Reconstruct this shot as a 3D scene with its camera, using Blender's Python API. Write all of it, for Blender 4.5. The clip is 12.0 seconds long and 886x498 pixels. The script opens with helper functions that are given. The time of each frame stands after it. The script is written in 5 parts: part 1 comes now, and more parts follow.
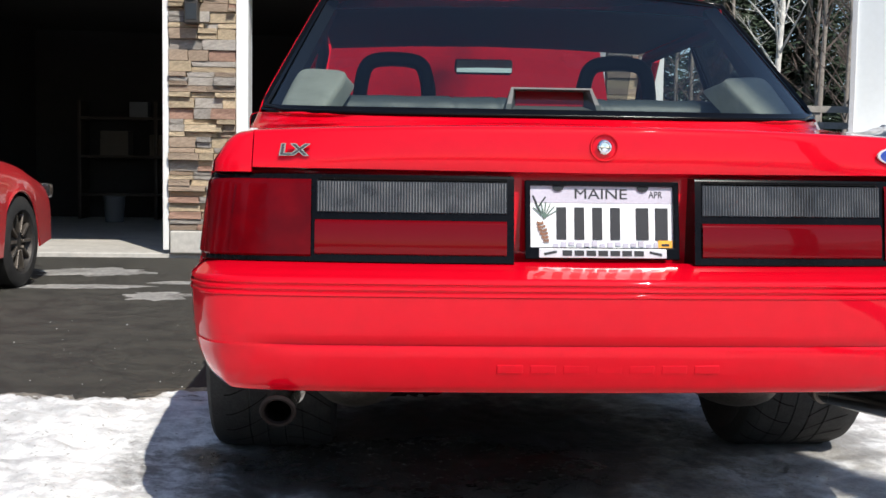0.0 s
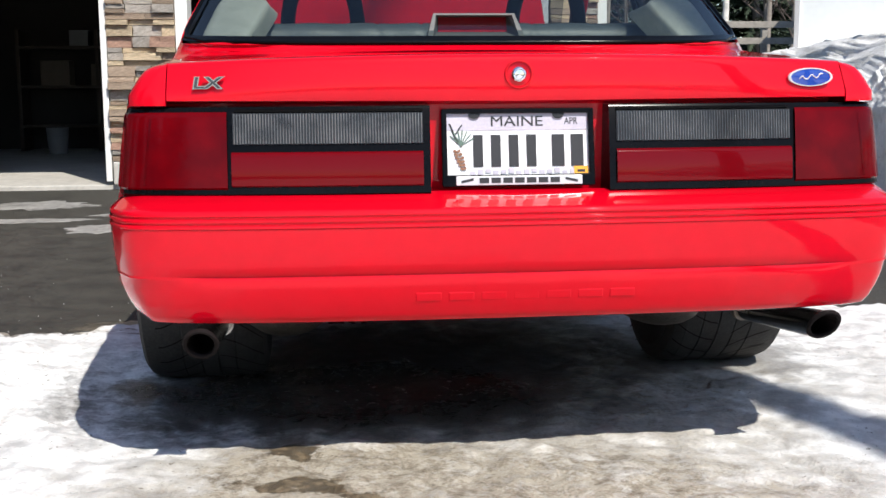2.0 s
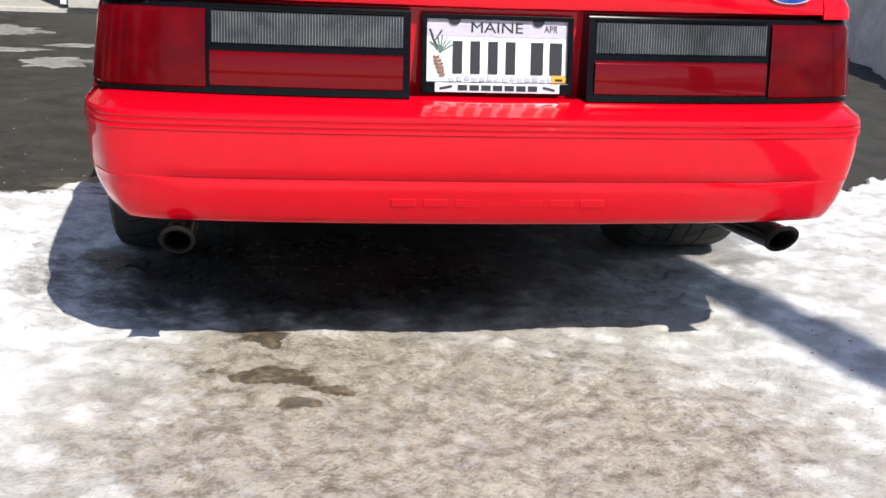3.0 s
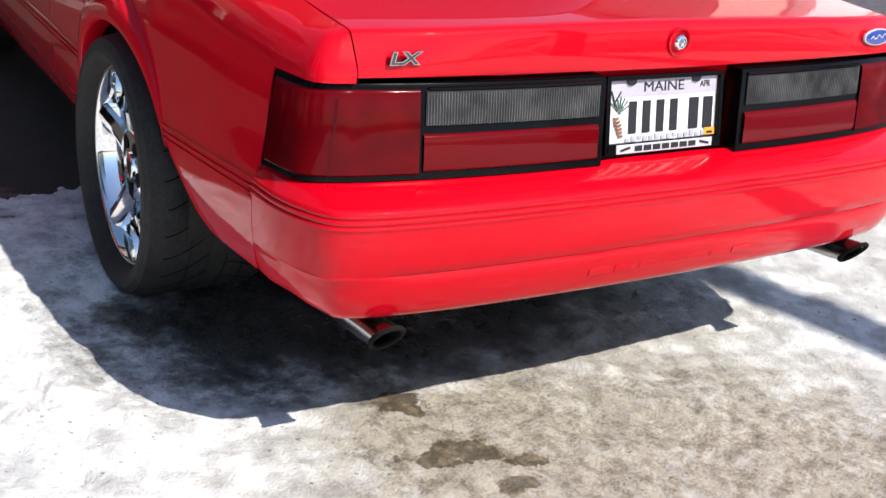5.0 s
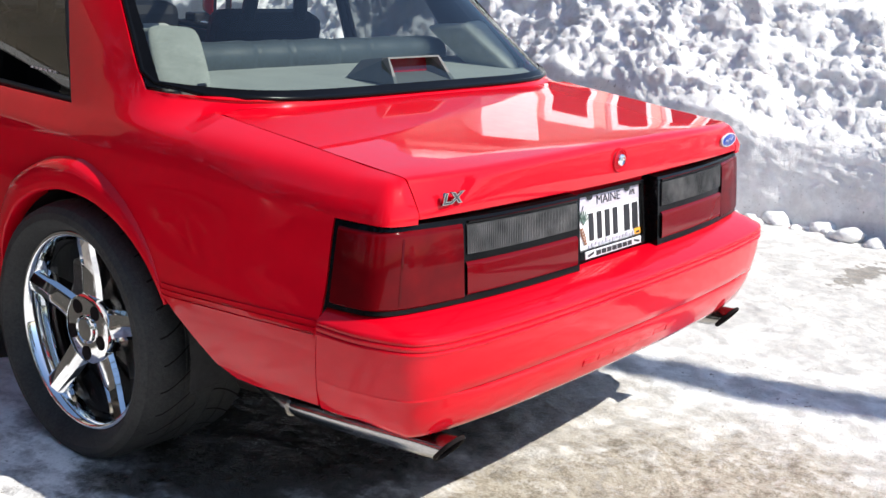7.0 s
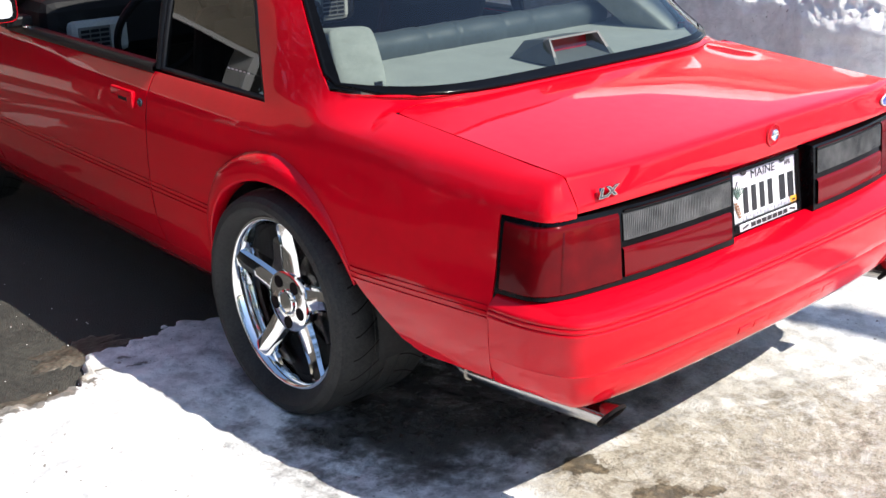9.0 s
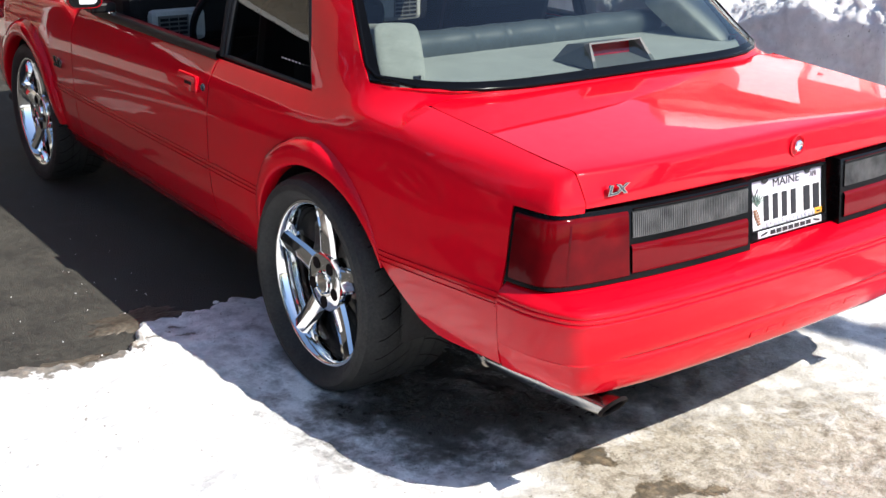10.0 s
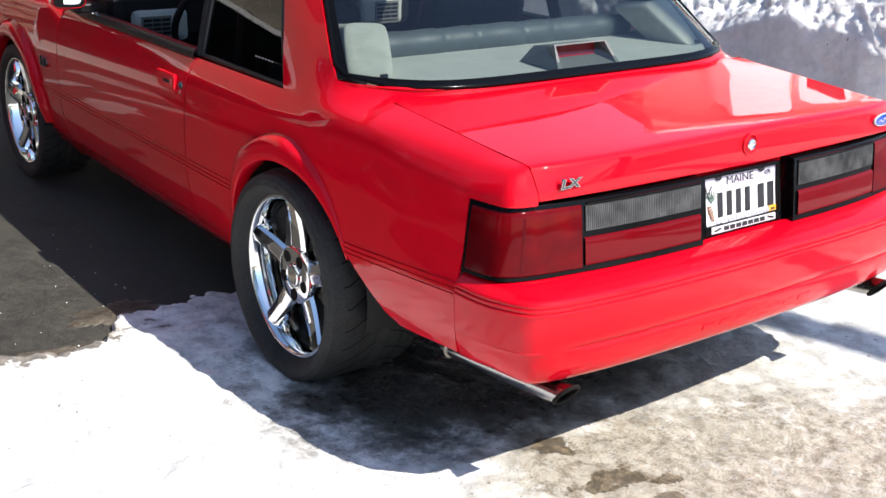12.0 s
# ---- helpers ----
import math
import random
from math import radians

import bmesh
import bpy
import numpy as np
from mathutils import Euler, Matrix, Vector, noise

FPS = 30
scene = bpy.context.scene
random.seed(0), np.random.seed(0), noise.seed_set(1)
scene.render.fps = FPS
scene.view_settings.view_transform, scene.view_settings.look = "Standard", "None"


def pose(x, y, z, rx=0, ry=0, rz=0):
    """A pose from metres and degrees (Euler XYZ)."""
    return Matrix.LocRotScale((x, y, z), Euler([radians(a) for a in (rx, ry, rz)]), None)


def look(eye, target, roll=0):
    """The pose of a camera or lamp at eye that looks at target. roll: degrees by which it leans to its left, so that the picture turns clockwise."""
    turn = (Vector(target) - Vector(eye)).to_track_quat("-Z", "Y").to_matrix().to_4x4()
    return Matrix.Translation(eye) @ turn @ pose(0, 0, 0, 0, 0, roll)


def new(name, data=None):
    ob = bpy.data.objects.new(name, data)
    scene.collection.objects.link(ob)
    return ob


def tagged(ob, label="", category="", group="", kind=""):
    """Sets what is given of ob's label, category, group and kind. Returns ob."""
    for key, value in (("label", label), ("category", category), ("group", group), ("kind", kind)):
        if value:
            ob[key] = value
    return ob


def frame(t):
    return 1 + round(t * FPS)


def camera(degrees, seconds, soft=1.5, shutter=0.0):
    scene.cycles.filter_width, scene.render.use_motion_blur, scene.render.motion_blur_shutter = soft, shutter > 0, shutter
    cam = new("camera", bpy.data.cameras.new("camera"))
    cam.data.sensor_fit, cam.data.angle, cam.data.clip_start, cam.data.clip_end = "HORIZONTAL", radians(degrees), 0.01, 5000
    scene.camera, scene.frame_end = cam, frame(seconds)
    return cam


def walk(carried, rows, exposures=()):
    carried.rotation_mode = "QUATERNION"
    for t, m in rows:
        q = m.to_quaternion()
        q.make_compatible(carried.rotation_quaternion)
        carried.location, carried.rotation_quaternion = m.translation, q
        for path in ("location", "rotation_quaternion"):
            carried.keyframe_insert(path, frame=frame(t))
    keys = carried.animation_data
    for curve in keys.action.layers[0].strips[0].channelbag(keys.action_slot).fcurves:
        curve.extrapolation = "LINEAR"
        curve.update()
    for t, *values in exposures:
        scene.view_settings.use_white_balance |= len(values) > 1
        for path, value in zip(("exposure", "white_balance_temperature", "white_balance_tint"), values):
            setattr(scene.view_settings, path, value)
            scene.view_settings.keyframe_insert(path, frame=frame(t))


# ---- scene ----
cam = camera(43.0, 12.0)
PATH = [
    (0, (-0.482, -2.203, 0.785), (-0.343, -0.212, 0.647), 0.8),
    (0.5, (-0.423, -2.209, 0.771), (-0.26, -0.226, 0.562), 0.0),
    (1, (-0.377, -2.226, 0.733), (-0.266, -0.242, 0.505), -1.5),
    (1.5, (-0.414, -2.222, 0.789), (-0.244, -0.25, 0.503), 0.3),
    (2, (-0.407, -2.229, 0.8), (-0.192, -0.259, 0.526), -0.4),
    (2.5, (-0.414, -2.223, 0.795), (-0.145, -0.261, 0.518), 0.9),
    (3, (-0.452, -2.231, 0.974), (-0.158, -0.339, 0.394), 2.5),
    (3.2, (-0.515, -2.247, 1.096), (-0.248, -0.381, 0.429), 1.1),
    (4.8, (-1.446, -1.678, 1.212), (-0.588, -0.021, 0.493), 5.2),
    (5, (-1.599, -1.617, 1.276), (-0.592, -0.067, 0.511), 5.9),
    (5.5, (-1.869, -1.435, 1.251), (-0.696, 0.044, 0.59), 5.2),
    (6, (-2.047, -1.233, 1.291), (-0.657, 0.048, 0.637), 3.1),
    (6.5, (-2.261, -1.235, 1.29), (-0.744, -0.098, 0.655), 5.6),
    (7, (-2.35, -1.277, 1.322), (-0.835, -0.085, 0.789), 4.3),
    (7.5, (-2.392, -1.311, 1.385), (-1.034, -0.008, 0.708), 0.4),
    (7.7, (-2.389, -1.28, 1.399), (-1.035, 0.015, 0.7), 0.8),
    (9.3, (-2.463, -1.43, 1.582), (-1.213, -0.028, 0.894), -0.6),
    (9.5, (-2.458, -1.444, 1.564), (-1.21, -0.026, 0.906), -0.7),
    (10, (-2.394, -1.631, 1.566), (-1.264, -0.133, 0.873), 1.2),
    (10.5, (-2.359, -1.746, 1.559), (-1.284, -0.196, 0.892), 0.2),
    (11, (-2.349, -1.76, 1.577), (-1.249, -0.239, 0.886), 1.1),
    (11.5, (-2.371, -1.762, 1.56), (-1.231, -0.272, 0.867), 2.2),
    (12, (-2.373, -1.764, 1.558), (-1.239, -0.262, 0.88), 1.7),
]
walk(cam, [(t, look(eye, target, roll)) for t, eye, target, roll in PATH], exposures=[(0.0, 0.10), (1.0, 0.20), (3.0, 0.22), (5.0, 0.26), (6.5, 0.42), (7.6, 0.52), (9.4, 0.70), (12.0, 0.70)])

# ---- world and light ----
# the sun stands behind the car and to its right
SUN_WAY = Vector((0.34, -0.80, 1.0)).normalized()
sun = new("sun", bpy.data.lights.new("sun", "SUN"))
sun.data.energy, sun.data.angle, sun.data.color = 5.0, radians(0.53), (1.0, 0.95, 0.87)
sun.matrix_world = look(SUN_WAY * 30, (0, 0, 0))
world = bpy.data.worlds.new("sky")
scene.world = world
world.use_nodes = True
wn = world.node_tree.nodes
sky = wn.new("ShaderNodeTexSky")
sky.sky_type, sky.sun_disc = "NISHITA", False
sky.sun_elevation, sky.sun_rotation = math.asin(SUN_WAY.z), math.atan2(SUN_WAY.x, SUN_WAY.y)
sky.ozone_density, sky.dust_density, sky.air_density = 1.9, 0.5, 0.95
wn["Background"].inputs["Strength"].default_value = 0.14
world.node_tree.links.new(sky.outputs[0], wn["Background"].inputs["Color"])


# ---- materials ----
def material(name, rgb, rough=0.5, metal=0.0, coat=0.0, ior=1.5, vary=0.0, scale=8.0, bump=0.0, bscale=60.0, rgb2=None, trans=0.0, rvary=0.0, per_object=0.0, coat_rough=0.03, spec=0.5, coat_ior=1.5):
    """Principled surface with two scales of colour variation, roughness variation and fine relief."""
    m = bpy.data.materials.new(name)
    m.use_nodes = True
    nt = m.node_tree
    n, l = nt.nodes, nt.links
    b = n["Principled BSDF"]
    b.inputs["Base Color"].default_value = (*rgb, 1)
    b.inputs["Roughness"].default_value = rough
    b.inputs["Metallic"].default_value = metal
    b.inputs["Specular IOR Level"].default_value = spec
    b.inputs["IOR"].default_value = ior
    b.inputs["Coat Weight"].default_value = coat
    b.inputs["Coat Roughness"].default_value = coat_rough
    b.inputs["Coat IOR"].default_value = coat_ior
    b.inputs["Transmission Weight"].default_value = trans
    co = n.new("ShaderNodeTexCoord")
    if vary or rvary:
        a, c = n.new("ShaderNodeTexNoise"), n.new("ShaderNodeTexNoise")
        a.inputs["Scale"].default_value, c.inputs["Scale"].default_value = scale, scale * 9
        a.inputs["Detail"].default_value = c.inputs["Detail"].default_value = 5
        l.new(co.outputs["Object"], a.inputs["Vector"]), l.new(co.outputs["Object"], c.inputs["Vector"])
        s = n.new("ShaderNodeMath")
        s.operation = "ADD"
        l.new(a.outputs["Fac"], s.inputs[0]), l.new(c.outputs["Fac"], s.inputs[1])
        r = n.new("ShaderNodeMapRange")
        r.inputs["From Min"].default_value, r.inputs["From Max"].default_value = 0.7, 1.3
        l.new(s.outputs[0], r.inputs["Value"])
        if vary:
            mix = n.new("ShaderNodeMix")
            mix.data_type = "RGBA"
            mix.inputs[6].default_value = (*[v * (1 - vary) for v in rgb], 1)
            mix.inputs[7].default_value = (*(rgb2 or [min(1, v * (1 + vary)) for v in rgb]), 1)
            l.new(r.outputs[0], mix.inputs[0])
            last = mix.outputs[2]
            if per_object:
                info, hs = n.new("ShaderNodeObjectInfo"), n.new("ShaderNodeHueSaturation")
                mr = n.new("ShaderNodeMapRange")
                mr.inputs["To Min"].default_value, mr.inputs["To Max"].default_value = 1 - per_object, 1 + per_object
                l.new(info.outputs["Random"], mr.inputs["Value"]), l.new(mr.outputs[0], hs.inputs["Value"])
                l.new(last, hs.inputs["Color"])
                last = hs.outputs[0]
            l.new(last, b.inputs["Base Color"])
        if rvary:
            q = n.new("ShaderNodeMapRange")
            q.inputs["From Min"].default_value, q.inputs["From Max"].default_value = 0.7, 1.3
            q.inputs["To Min"].default_value, q.inputs["To Max"].default_value = max(0, rough - rvary), rough + rvary
            l.new(s.outputs[0], q.inputs["Value"]), l.new(q.outputs[0], b.inputs["Roughness"])
    if bump:
        t, bp = n.new("ShaderNodeTexNoise"), n.new("ShaderNodeBump")
        t.inputs["Scale"].default_value, t.inputs["Detail"].default_value = bscale, 6
        bp.inputs["Strength"].default_value, bp.inputs["Distance"].default_value = bump, 0.01
        l.new(co.outputs["Object"], t.inputs["Vector"]), l.new(t.outputs["Fac"], bp.inputs["Height"])
        l.new(bp.outputs[0], b.inputs["Normal"])
    return m


def pane_material(name, tint, gloss_rough=0.0, ior=1.5):
    """A thin pane: tinted see-through with a mirror gloss by Fresnel."""
    m = bpy.data.materials.new(name)
    m.use_nodes = True
    n, l = m.node_tree.nodes, m.node_tree.links
    n.remove(n["Principled BSDF"])
    tr, gl, fr, mx = n.new("ShaderNodeBsdfTransparent"), n.new("ShaderNodeBsdfGlossy"), n.new("ShaderNodeLayerWeight"), n.new("ShaderNodeMixShader")
    tr.inputs["Color"].default_value = (*tint, 1)
    gl.inputs["Roughness"].default_value = gloss_rough
    po, sc = n.new("ShaderNodeMath"), n.new("ShaderNodeMath")
    po.operation, sc.operation = "POWER", "MULTIPLY_ADD"
    po.inputs[1].default_value, sc.inputs[1].default_value, sc.inputs[2].default_value = 5.0, 0.90, 0.085
    fr.inputs["Blend"].default_value = 0.5
    l.new(fr.outputs["Facing"], po.inputs[0]), l.new(po.outputs[0], sc.inputs[0]), l.new(sc.outputs[0], mx.inputs[0])
    l.new(tr.outputs[0], mx.inputs[1]), l.new(gl.outputs[0], mx.inputs[2])
    l.new(mx.outputs[0], n["Material Output"].inputs["Surface"])
    return m


PAINT = material("red_paint", (0.58, 0.0006, 0.011), 0.5, coat=1.0, vary=0.05, scale=3, rvary=0.05, coat_rough=0.014, spec=0.03, coat_ior=1.35)
PAINT_OLD = material("faded_red_paint", (0.45, 0.012, 0.018), 0.4, coat=0.7, vary=0.12, scale=3)
BLACK = material("black_plastic", (0.012, 0.012, 0.013), 0.38, vary=0.3, scale=12, bump=0.05, bscale=300)
RUBBER = material("black_rubber_trim", (0.007, 0.007, 0.008), 0.42, vary=0.2, scale=20, spec=0.3)
TYRE = material("tyre_rubber", (0.013, 0.0125, 0.0125), 0.72, vary=0.45, scale=14, rgb2=(0.030, 0.029, 0.027), bump=0.25, bscale=220)
CHROME = material("chrome", (0.86, 0.87, 0.88), 0.05, metal=1.0, rvary=0.03, scale=6)
STEEL = material("polished_steel", (0.42, 0.405, 0.39), 0.2, metal=1.0, vary=0.15, scale=10, rvary=0.08)
SOOT_AND_SHADE = material("soot_and_shade_black", (0.012, 0.009, 0.009), 0.85, spec=0.1, vary=0.4, scale=20)
IRON = material("dark_iron", (0.06, 0.055, 0.05), 0.55, metal=0.7, vary=0.4, scale=14, bump=0.2, bscale=80)
UNDER = material("underbody_metal", (0.012, 0.011, 0.011), 0.75, vary=0.5, scale=9, bump=0.3, bscale=40)
MUFFLER = material("stained_steel", (0.16, 0.14, 0.12), 0.45, metal=0.8, vary=0.4, scale=12, bump=0.15, bscale=40)
LENS_RED = material("red_lens", (0.185, 0.0011, 0.004), 0.12, coat=0.30, spec=0.04, vary=0.35, scale=4.0, rgb2=(0.125, 0.0009, 0.004), bump=0.03, bscale=25)
LENS_DARK = material("dark_red_lens", (0.085, 0.0006, 0.003), 0.10, coat=0.18, vary=0.30, scale=1.6, spec=0.04, rgb2=(0.14, 0.0008, 0.003))
LENS_FOLD = material("shaded_red_lens", (0.072, 0.0006, 0.002), 0.15, coat=0.18, vary=0.3, scale=6, spec=0.06)
LENS_HIGH = material("bright_red_lens", (0.42, 0.006, 0.016), 0.2, coat=0.2, vary=0.2, scale=20, spec=0.1)
GLOSS_BLACK = material("gloss_black_plastic", (0.003, 0.003, 0.0035), 0.16, vary=0.3, scale=12, spec=0.12)
LENS_CLEAR = material("clear_ribbed_lens", (0.022, 0.022, 0.023), 0.14, coat=0.3, vary=0.12, scale=5, spec=0.3)
LENS_RIB = material("lens_rib", (0.070, 0.072, 0.075), 0.12, coat=0.6, vary=0.5, scale=2.2, rgb2=(0.20, 0.197, 0.19))
PLATE = material("white_plate", (0.74, 0.75, 0.76), 0.4, vary=0.05, scale=20)
PLATE_TOP = material("grey_lilac_band", (0.46, 0.43, 0.50), 0.4, vary=0.1, scale=20)
INK = material("black_ink", (0.015, 0.015, 0.018), 0.45, vary=0.1, scale=30)
INK_GREEN = material("green_ink", (0.09, 0.15, 0.12), 0.5, vary=0.3, scale=60)
INK_BROWN = material("brown_ink", (0.22, 0.10, 0.05), 0.5, vary=0.3, scale=90)
INK_ORANGE = material("orange_sticker", (0.85, 0.36, 0.03), 0.5, vary=0.1, scale=60)
SILVER = material("silver_plastic", (0.60, 0.60, 0.62), 0.25, metal=0.15, vary=0.08, scale=30)
BLUE = material("blue_enamel", (0.01, 0.05, 0.33), 0.15, coat=1.0, vary=0.12, scale=20)
BADGE = material("dark_chrome_badge", (0.10, 0.11, 0.12), 0.2, metal=0.8, vary=0.2, scale=30)
TRIM_GREY = material("grey_interior_trim", (0.40, 0.41, 0.38), 0.75, vary=0.12, scale=10, bump=0.12, bscale=180)
HOUSING_GREY = material("grey_lamp_housing", (0.13, 0.135, 0.13), 0.7, vary=0.12, scale=10, bump=0.1, bscale=180)
CLOTH_GREY = material("grey_cloth", (0.37, 0.375, 0.34), 0.9, vary=0.15, scale=16, bump=0.3, bscale=260)
VINYL = material("blue_grey_vinyl", (0.075, 0.09, 0.10), 0.42, vary=0.2, scale=12, bump=0.12, bscale=200)
VINYL_DARK = material("charcoal_vinyl", (0.0055, 0.006, 0.0075), 0.6, spec=0.25, vary=0.25, scale=12, bump=0.12, bscale=200)
GLASS = pane_material("window_glass", (0.65, 0.70, 0.68))
GLASS_FRONT = pane_material("windscreen_glass", (0.46, 0.49, 0.52))
GLASS_DARK = pane_material("tinted_window_glass", (0.30, 0.32, 0.33))
MIRROR = material("mirror_glass", (0.9, 0.9, 0.9), 0.01, metal=1.0)
CONCRETE = material("concrete", (0.46, 0.44, 0.40), 0.85, vary=0.18, scale=2.5, bump=0.3, bscale=30)
WHITE_TRIM = material("white_painted_trim", (0.78, 0.78, 0.76), 0.5, vary=0.05, scale=3, bump=0.05, bscale=40)
SIDING = material("tan_lap_siding", (0.33, 0.29, 0.225), 0.7, vary=0.1, scale=3, bump=0.1, bscale=60, per_object=0.06)
STONES = [
    material("tan_ledge_stone", (0.50, 0.395, 0.265), 0.85, vary=0.35, scale=7, bump=0.8, bscale=24, per_object=0.22),
    material("brown_ledge_stone", (0.35, 0.265, 0.195), 0.85, vary=0.35, scale=7, bump=0.8, bscale=24, per_object=0.22),
    material("grey_ledge_stone", (0.37, 0.335, 0.295), 0.85, vary=0.35, scale=7, bump=0.8, bscale=24, per_object=0.22),
    material("rust_ledge_stone", (0.37, 0.225, 0.165), 0.85, vary=0.35, scale=7, bump=0.8, bscale=24, per_object=0.22),
]
MORTAR = material("mortar", (0.16, 0.14, 0.12), 0.9, vary=0.2, scale=9, bump=0.4, bscale=60)
SHADED_BOARD = material("shaded_garage_board", (0.018, 0.017, 0.0165), 0.9, vary=0.2, scale=2, bump=0.1, bscale=20)
SHADED_CARTON = material("carton", (0.075, 0.06, 0.046), 0.8, vary=0.12, scale=5)
SHADED_BOX = material("shaded_pale_carton", (0.12, 0.125, 0.13), 0.7, vary=0.06, scale=5)
SHADED_SHELF = material("shaded_shelf_wood", (0.03, 0.02, 0.013), 0.7, vary=0.25, scale=6)
TRAILER = material("white_panel", (0.76, 0.79, 0.80), 0.35, vary=0.03, scale=1.5, bump=0.02, bscale=8)
HOUSE_WALL = material("pale_house_siding", (0.50, 0.47, 0.42), 0.7, vary=0.08, scale=3, bump=0.1, bscale=60)
BRIGHT_WHITE = material("bright_white_paint", (0.93, 0.93, 0.93), 0.7, vary=0.04, scale=3, bump=0.3, bscale=12)
GABLE = material("fresh_white_paint", (0.90, 0.90, 0.89), 0.5, vary=0.03, scale=1.5)
WOOD_GREY = material("weathered_wood", (0.27, 0.25, 0.22), 0.8, vary=0.3, scale=8, bump=0.3, bscale=40)
BIRCH = material("birch_bark", (0.62, 0.60, 0.55), 0.8, vary=0.45, scale=5, bump=0.4, bscale=30)
BARK = material("grey_bark", (0.24, 0.21, 0.18), 0.9, vary=0.4, scale=6, bump=0.6, bscale=30)
NEEDLES = material("fir_needles", (0.035, 0.055, 0.03), 0.8, vary=0.5, scale=3)
TWIGS = material("bare_twigs", (0.13, 0.10, 0.085), 0.9, vary=0.4, scale=6)


def snow_material(name, dirt_at=None, dirty=0.25, wet_and_shade_at=None, whites=((0.74, 0.755, 0.775), (0.90, 0.90, 0.90)), relief=0.6):
    """Coarse spring snow: white crust, grey melt, and sandy brown dirt in a worn patch on the drive."""
    m = bpy.data.materials.new(name)
    m.use_nodes = True
    n, l = m.node_tree.nodes, m.node_tree.links
    b = n["Principled BSDF"]
    co = n.new("ShaderNodeTexCoord")

    def noise_tex(scale, detail=6, rough=0.6):
        t = n.new("ShaderNodeTexNoise")
        t.inputs["Scale"].default_value, t.inputs["Detail"].default_value, t.inputs["Roughness"].default_value = scale, detail, rough
        l.new(co.outputs["Object"], t.inputs["Vector"])
        return t.outputs["Fac"]

    def span(v, a, c, lo=0.0, hi=1.0):
        r = n.new("ShaderNodeMapRange")
        r.interpolation_type = "SMOOTHSTEP"
        for key, val in (("From Min", a), ("From Max", c), ("To Min", lo), ("To Max", hi)):
            r.inputs[key].default_value = val
        l.new(v, r.inputs["Value"])
        return r.outputs[0]

    def op(kind, a, c):
        o = n.new("ShaderNodeMath")
        o.operation = kind
        for k, v in enumerate((a, c)):
            if isinstance(v, (int, float)):
                o.inputs[k].default_value = v
            else:
                l.new(v, o.inputs[k])
        return o.outputs[0]

    def mixed(f, a, c):
        x = n.new("ShaderNodeMix")
        x.data_type = "RGBA"
        l.new(f, x.inputs[0]) if not isinstance(f, float) else None
        for k, v in ((6, a), (7, c)):
            if isinstance(v, tuple):
                x.inputs[k].default_value = (*v, 1)
            else:
                l.new(v, x.inputs[k])
        return x.outputs[2]

    big, mid, fine, grit = noise_tex(1.6), noise_tex(7.0), noise_tex(38.0, 8, 0.7), noise_tex(130.0, 4, 0.6)
    white = mixed(span(op("ADD", op("MULTIPLY", mid, 0.6), op("MULTIPLY", noise_tex(19.0, 6, 0.62), 0.4)), 0.38, 0.60), *whites)
    dirt = span(op("ADD", op("MULTIPLY", big, 0.6), op("MULTIPLY", mid, 0.4)), 0.5 + 0.2 * (0.5 - dirty), 0.78)
    dirt = op("MULTIPLY", dirt, dirty * 1.2)
    if dirt_at:
        for cx, cy, rx, ry, much in dirt_at:
            mp = n.new("ShaderNodeMapping")
            mp.vector_type = "TEXTURE"
            mp.inputs["Location"].default_value, mp.inputs["Scale"].default_value = (cx, cy, 0), (rx, ry, 50)
            l.new(co.outputs["Object"], mp.inputs["Vector"])
            ln = n.new("ShaderNodeVectorMath")
            ln.operation = "LENGTH"
            l.new(mp.outputs[0], ln.inputs[0])
            warp = op("ADD", ln.outputs["Value"], op("MULTIPLY", op("SUBTRACT", mid, 0.5), 1.1))
            patch = op("MULTIPLY", span(warp, 1.05, 0.35), much)
            dirt = op("MAXIMUM", dirt, op("MULTIPLY", patch, op("MULTIPLY", span(fine, 0.36, 0.58, 0.62, 1.0), span(mid, 0.30, 0.52, 0.68, 1.0))))
    sand = mixed(span(op("ADD", op("MULTIPLY", noise_tex(21.0, 8, 0.68), 0.7), op("MULTIPLY", grit, 0.3)), 0.36, 0.60), (0.180, 0.150, 0.110), (0.43, 0.390, 0.318))
    colour = mixed(dirt, white, sand)
    speck = op("MULTIPLY", span(noise_tex(62.0, 3, 0.5), 0.66, 0.71), span(big, 0.42, 0.60, 0.15, 0.85))
    colour = mixed(speck, colour, (0.13, 0.105, 0.08))
    rough = op("ADD", 0.55, op("MULTIPLY", fine, 0.3))
    for cx, cy, rx, ry, much in wet_and_shade_at or ():
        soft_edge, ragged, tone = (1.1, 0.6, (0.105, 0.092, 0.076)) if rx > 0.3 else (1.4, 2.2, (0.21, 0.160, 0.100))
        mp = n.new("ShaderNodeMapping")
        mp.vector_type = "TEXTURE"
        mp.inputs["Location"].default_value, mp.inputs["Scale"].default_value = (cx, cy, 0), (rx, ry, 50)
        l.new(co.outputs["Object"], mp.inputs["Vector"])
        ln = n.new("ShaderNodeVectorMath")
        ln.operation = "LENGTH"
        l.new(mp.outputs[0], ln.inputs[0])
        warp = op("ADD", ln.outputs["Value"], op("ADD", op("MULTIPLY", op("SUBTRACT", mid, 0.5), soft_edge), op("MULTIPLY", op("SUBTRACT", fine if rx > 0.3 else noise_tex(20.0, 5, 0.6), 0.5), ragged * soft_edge)))
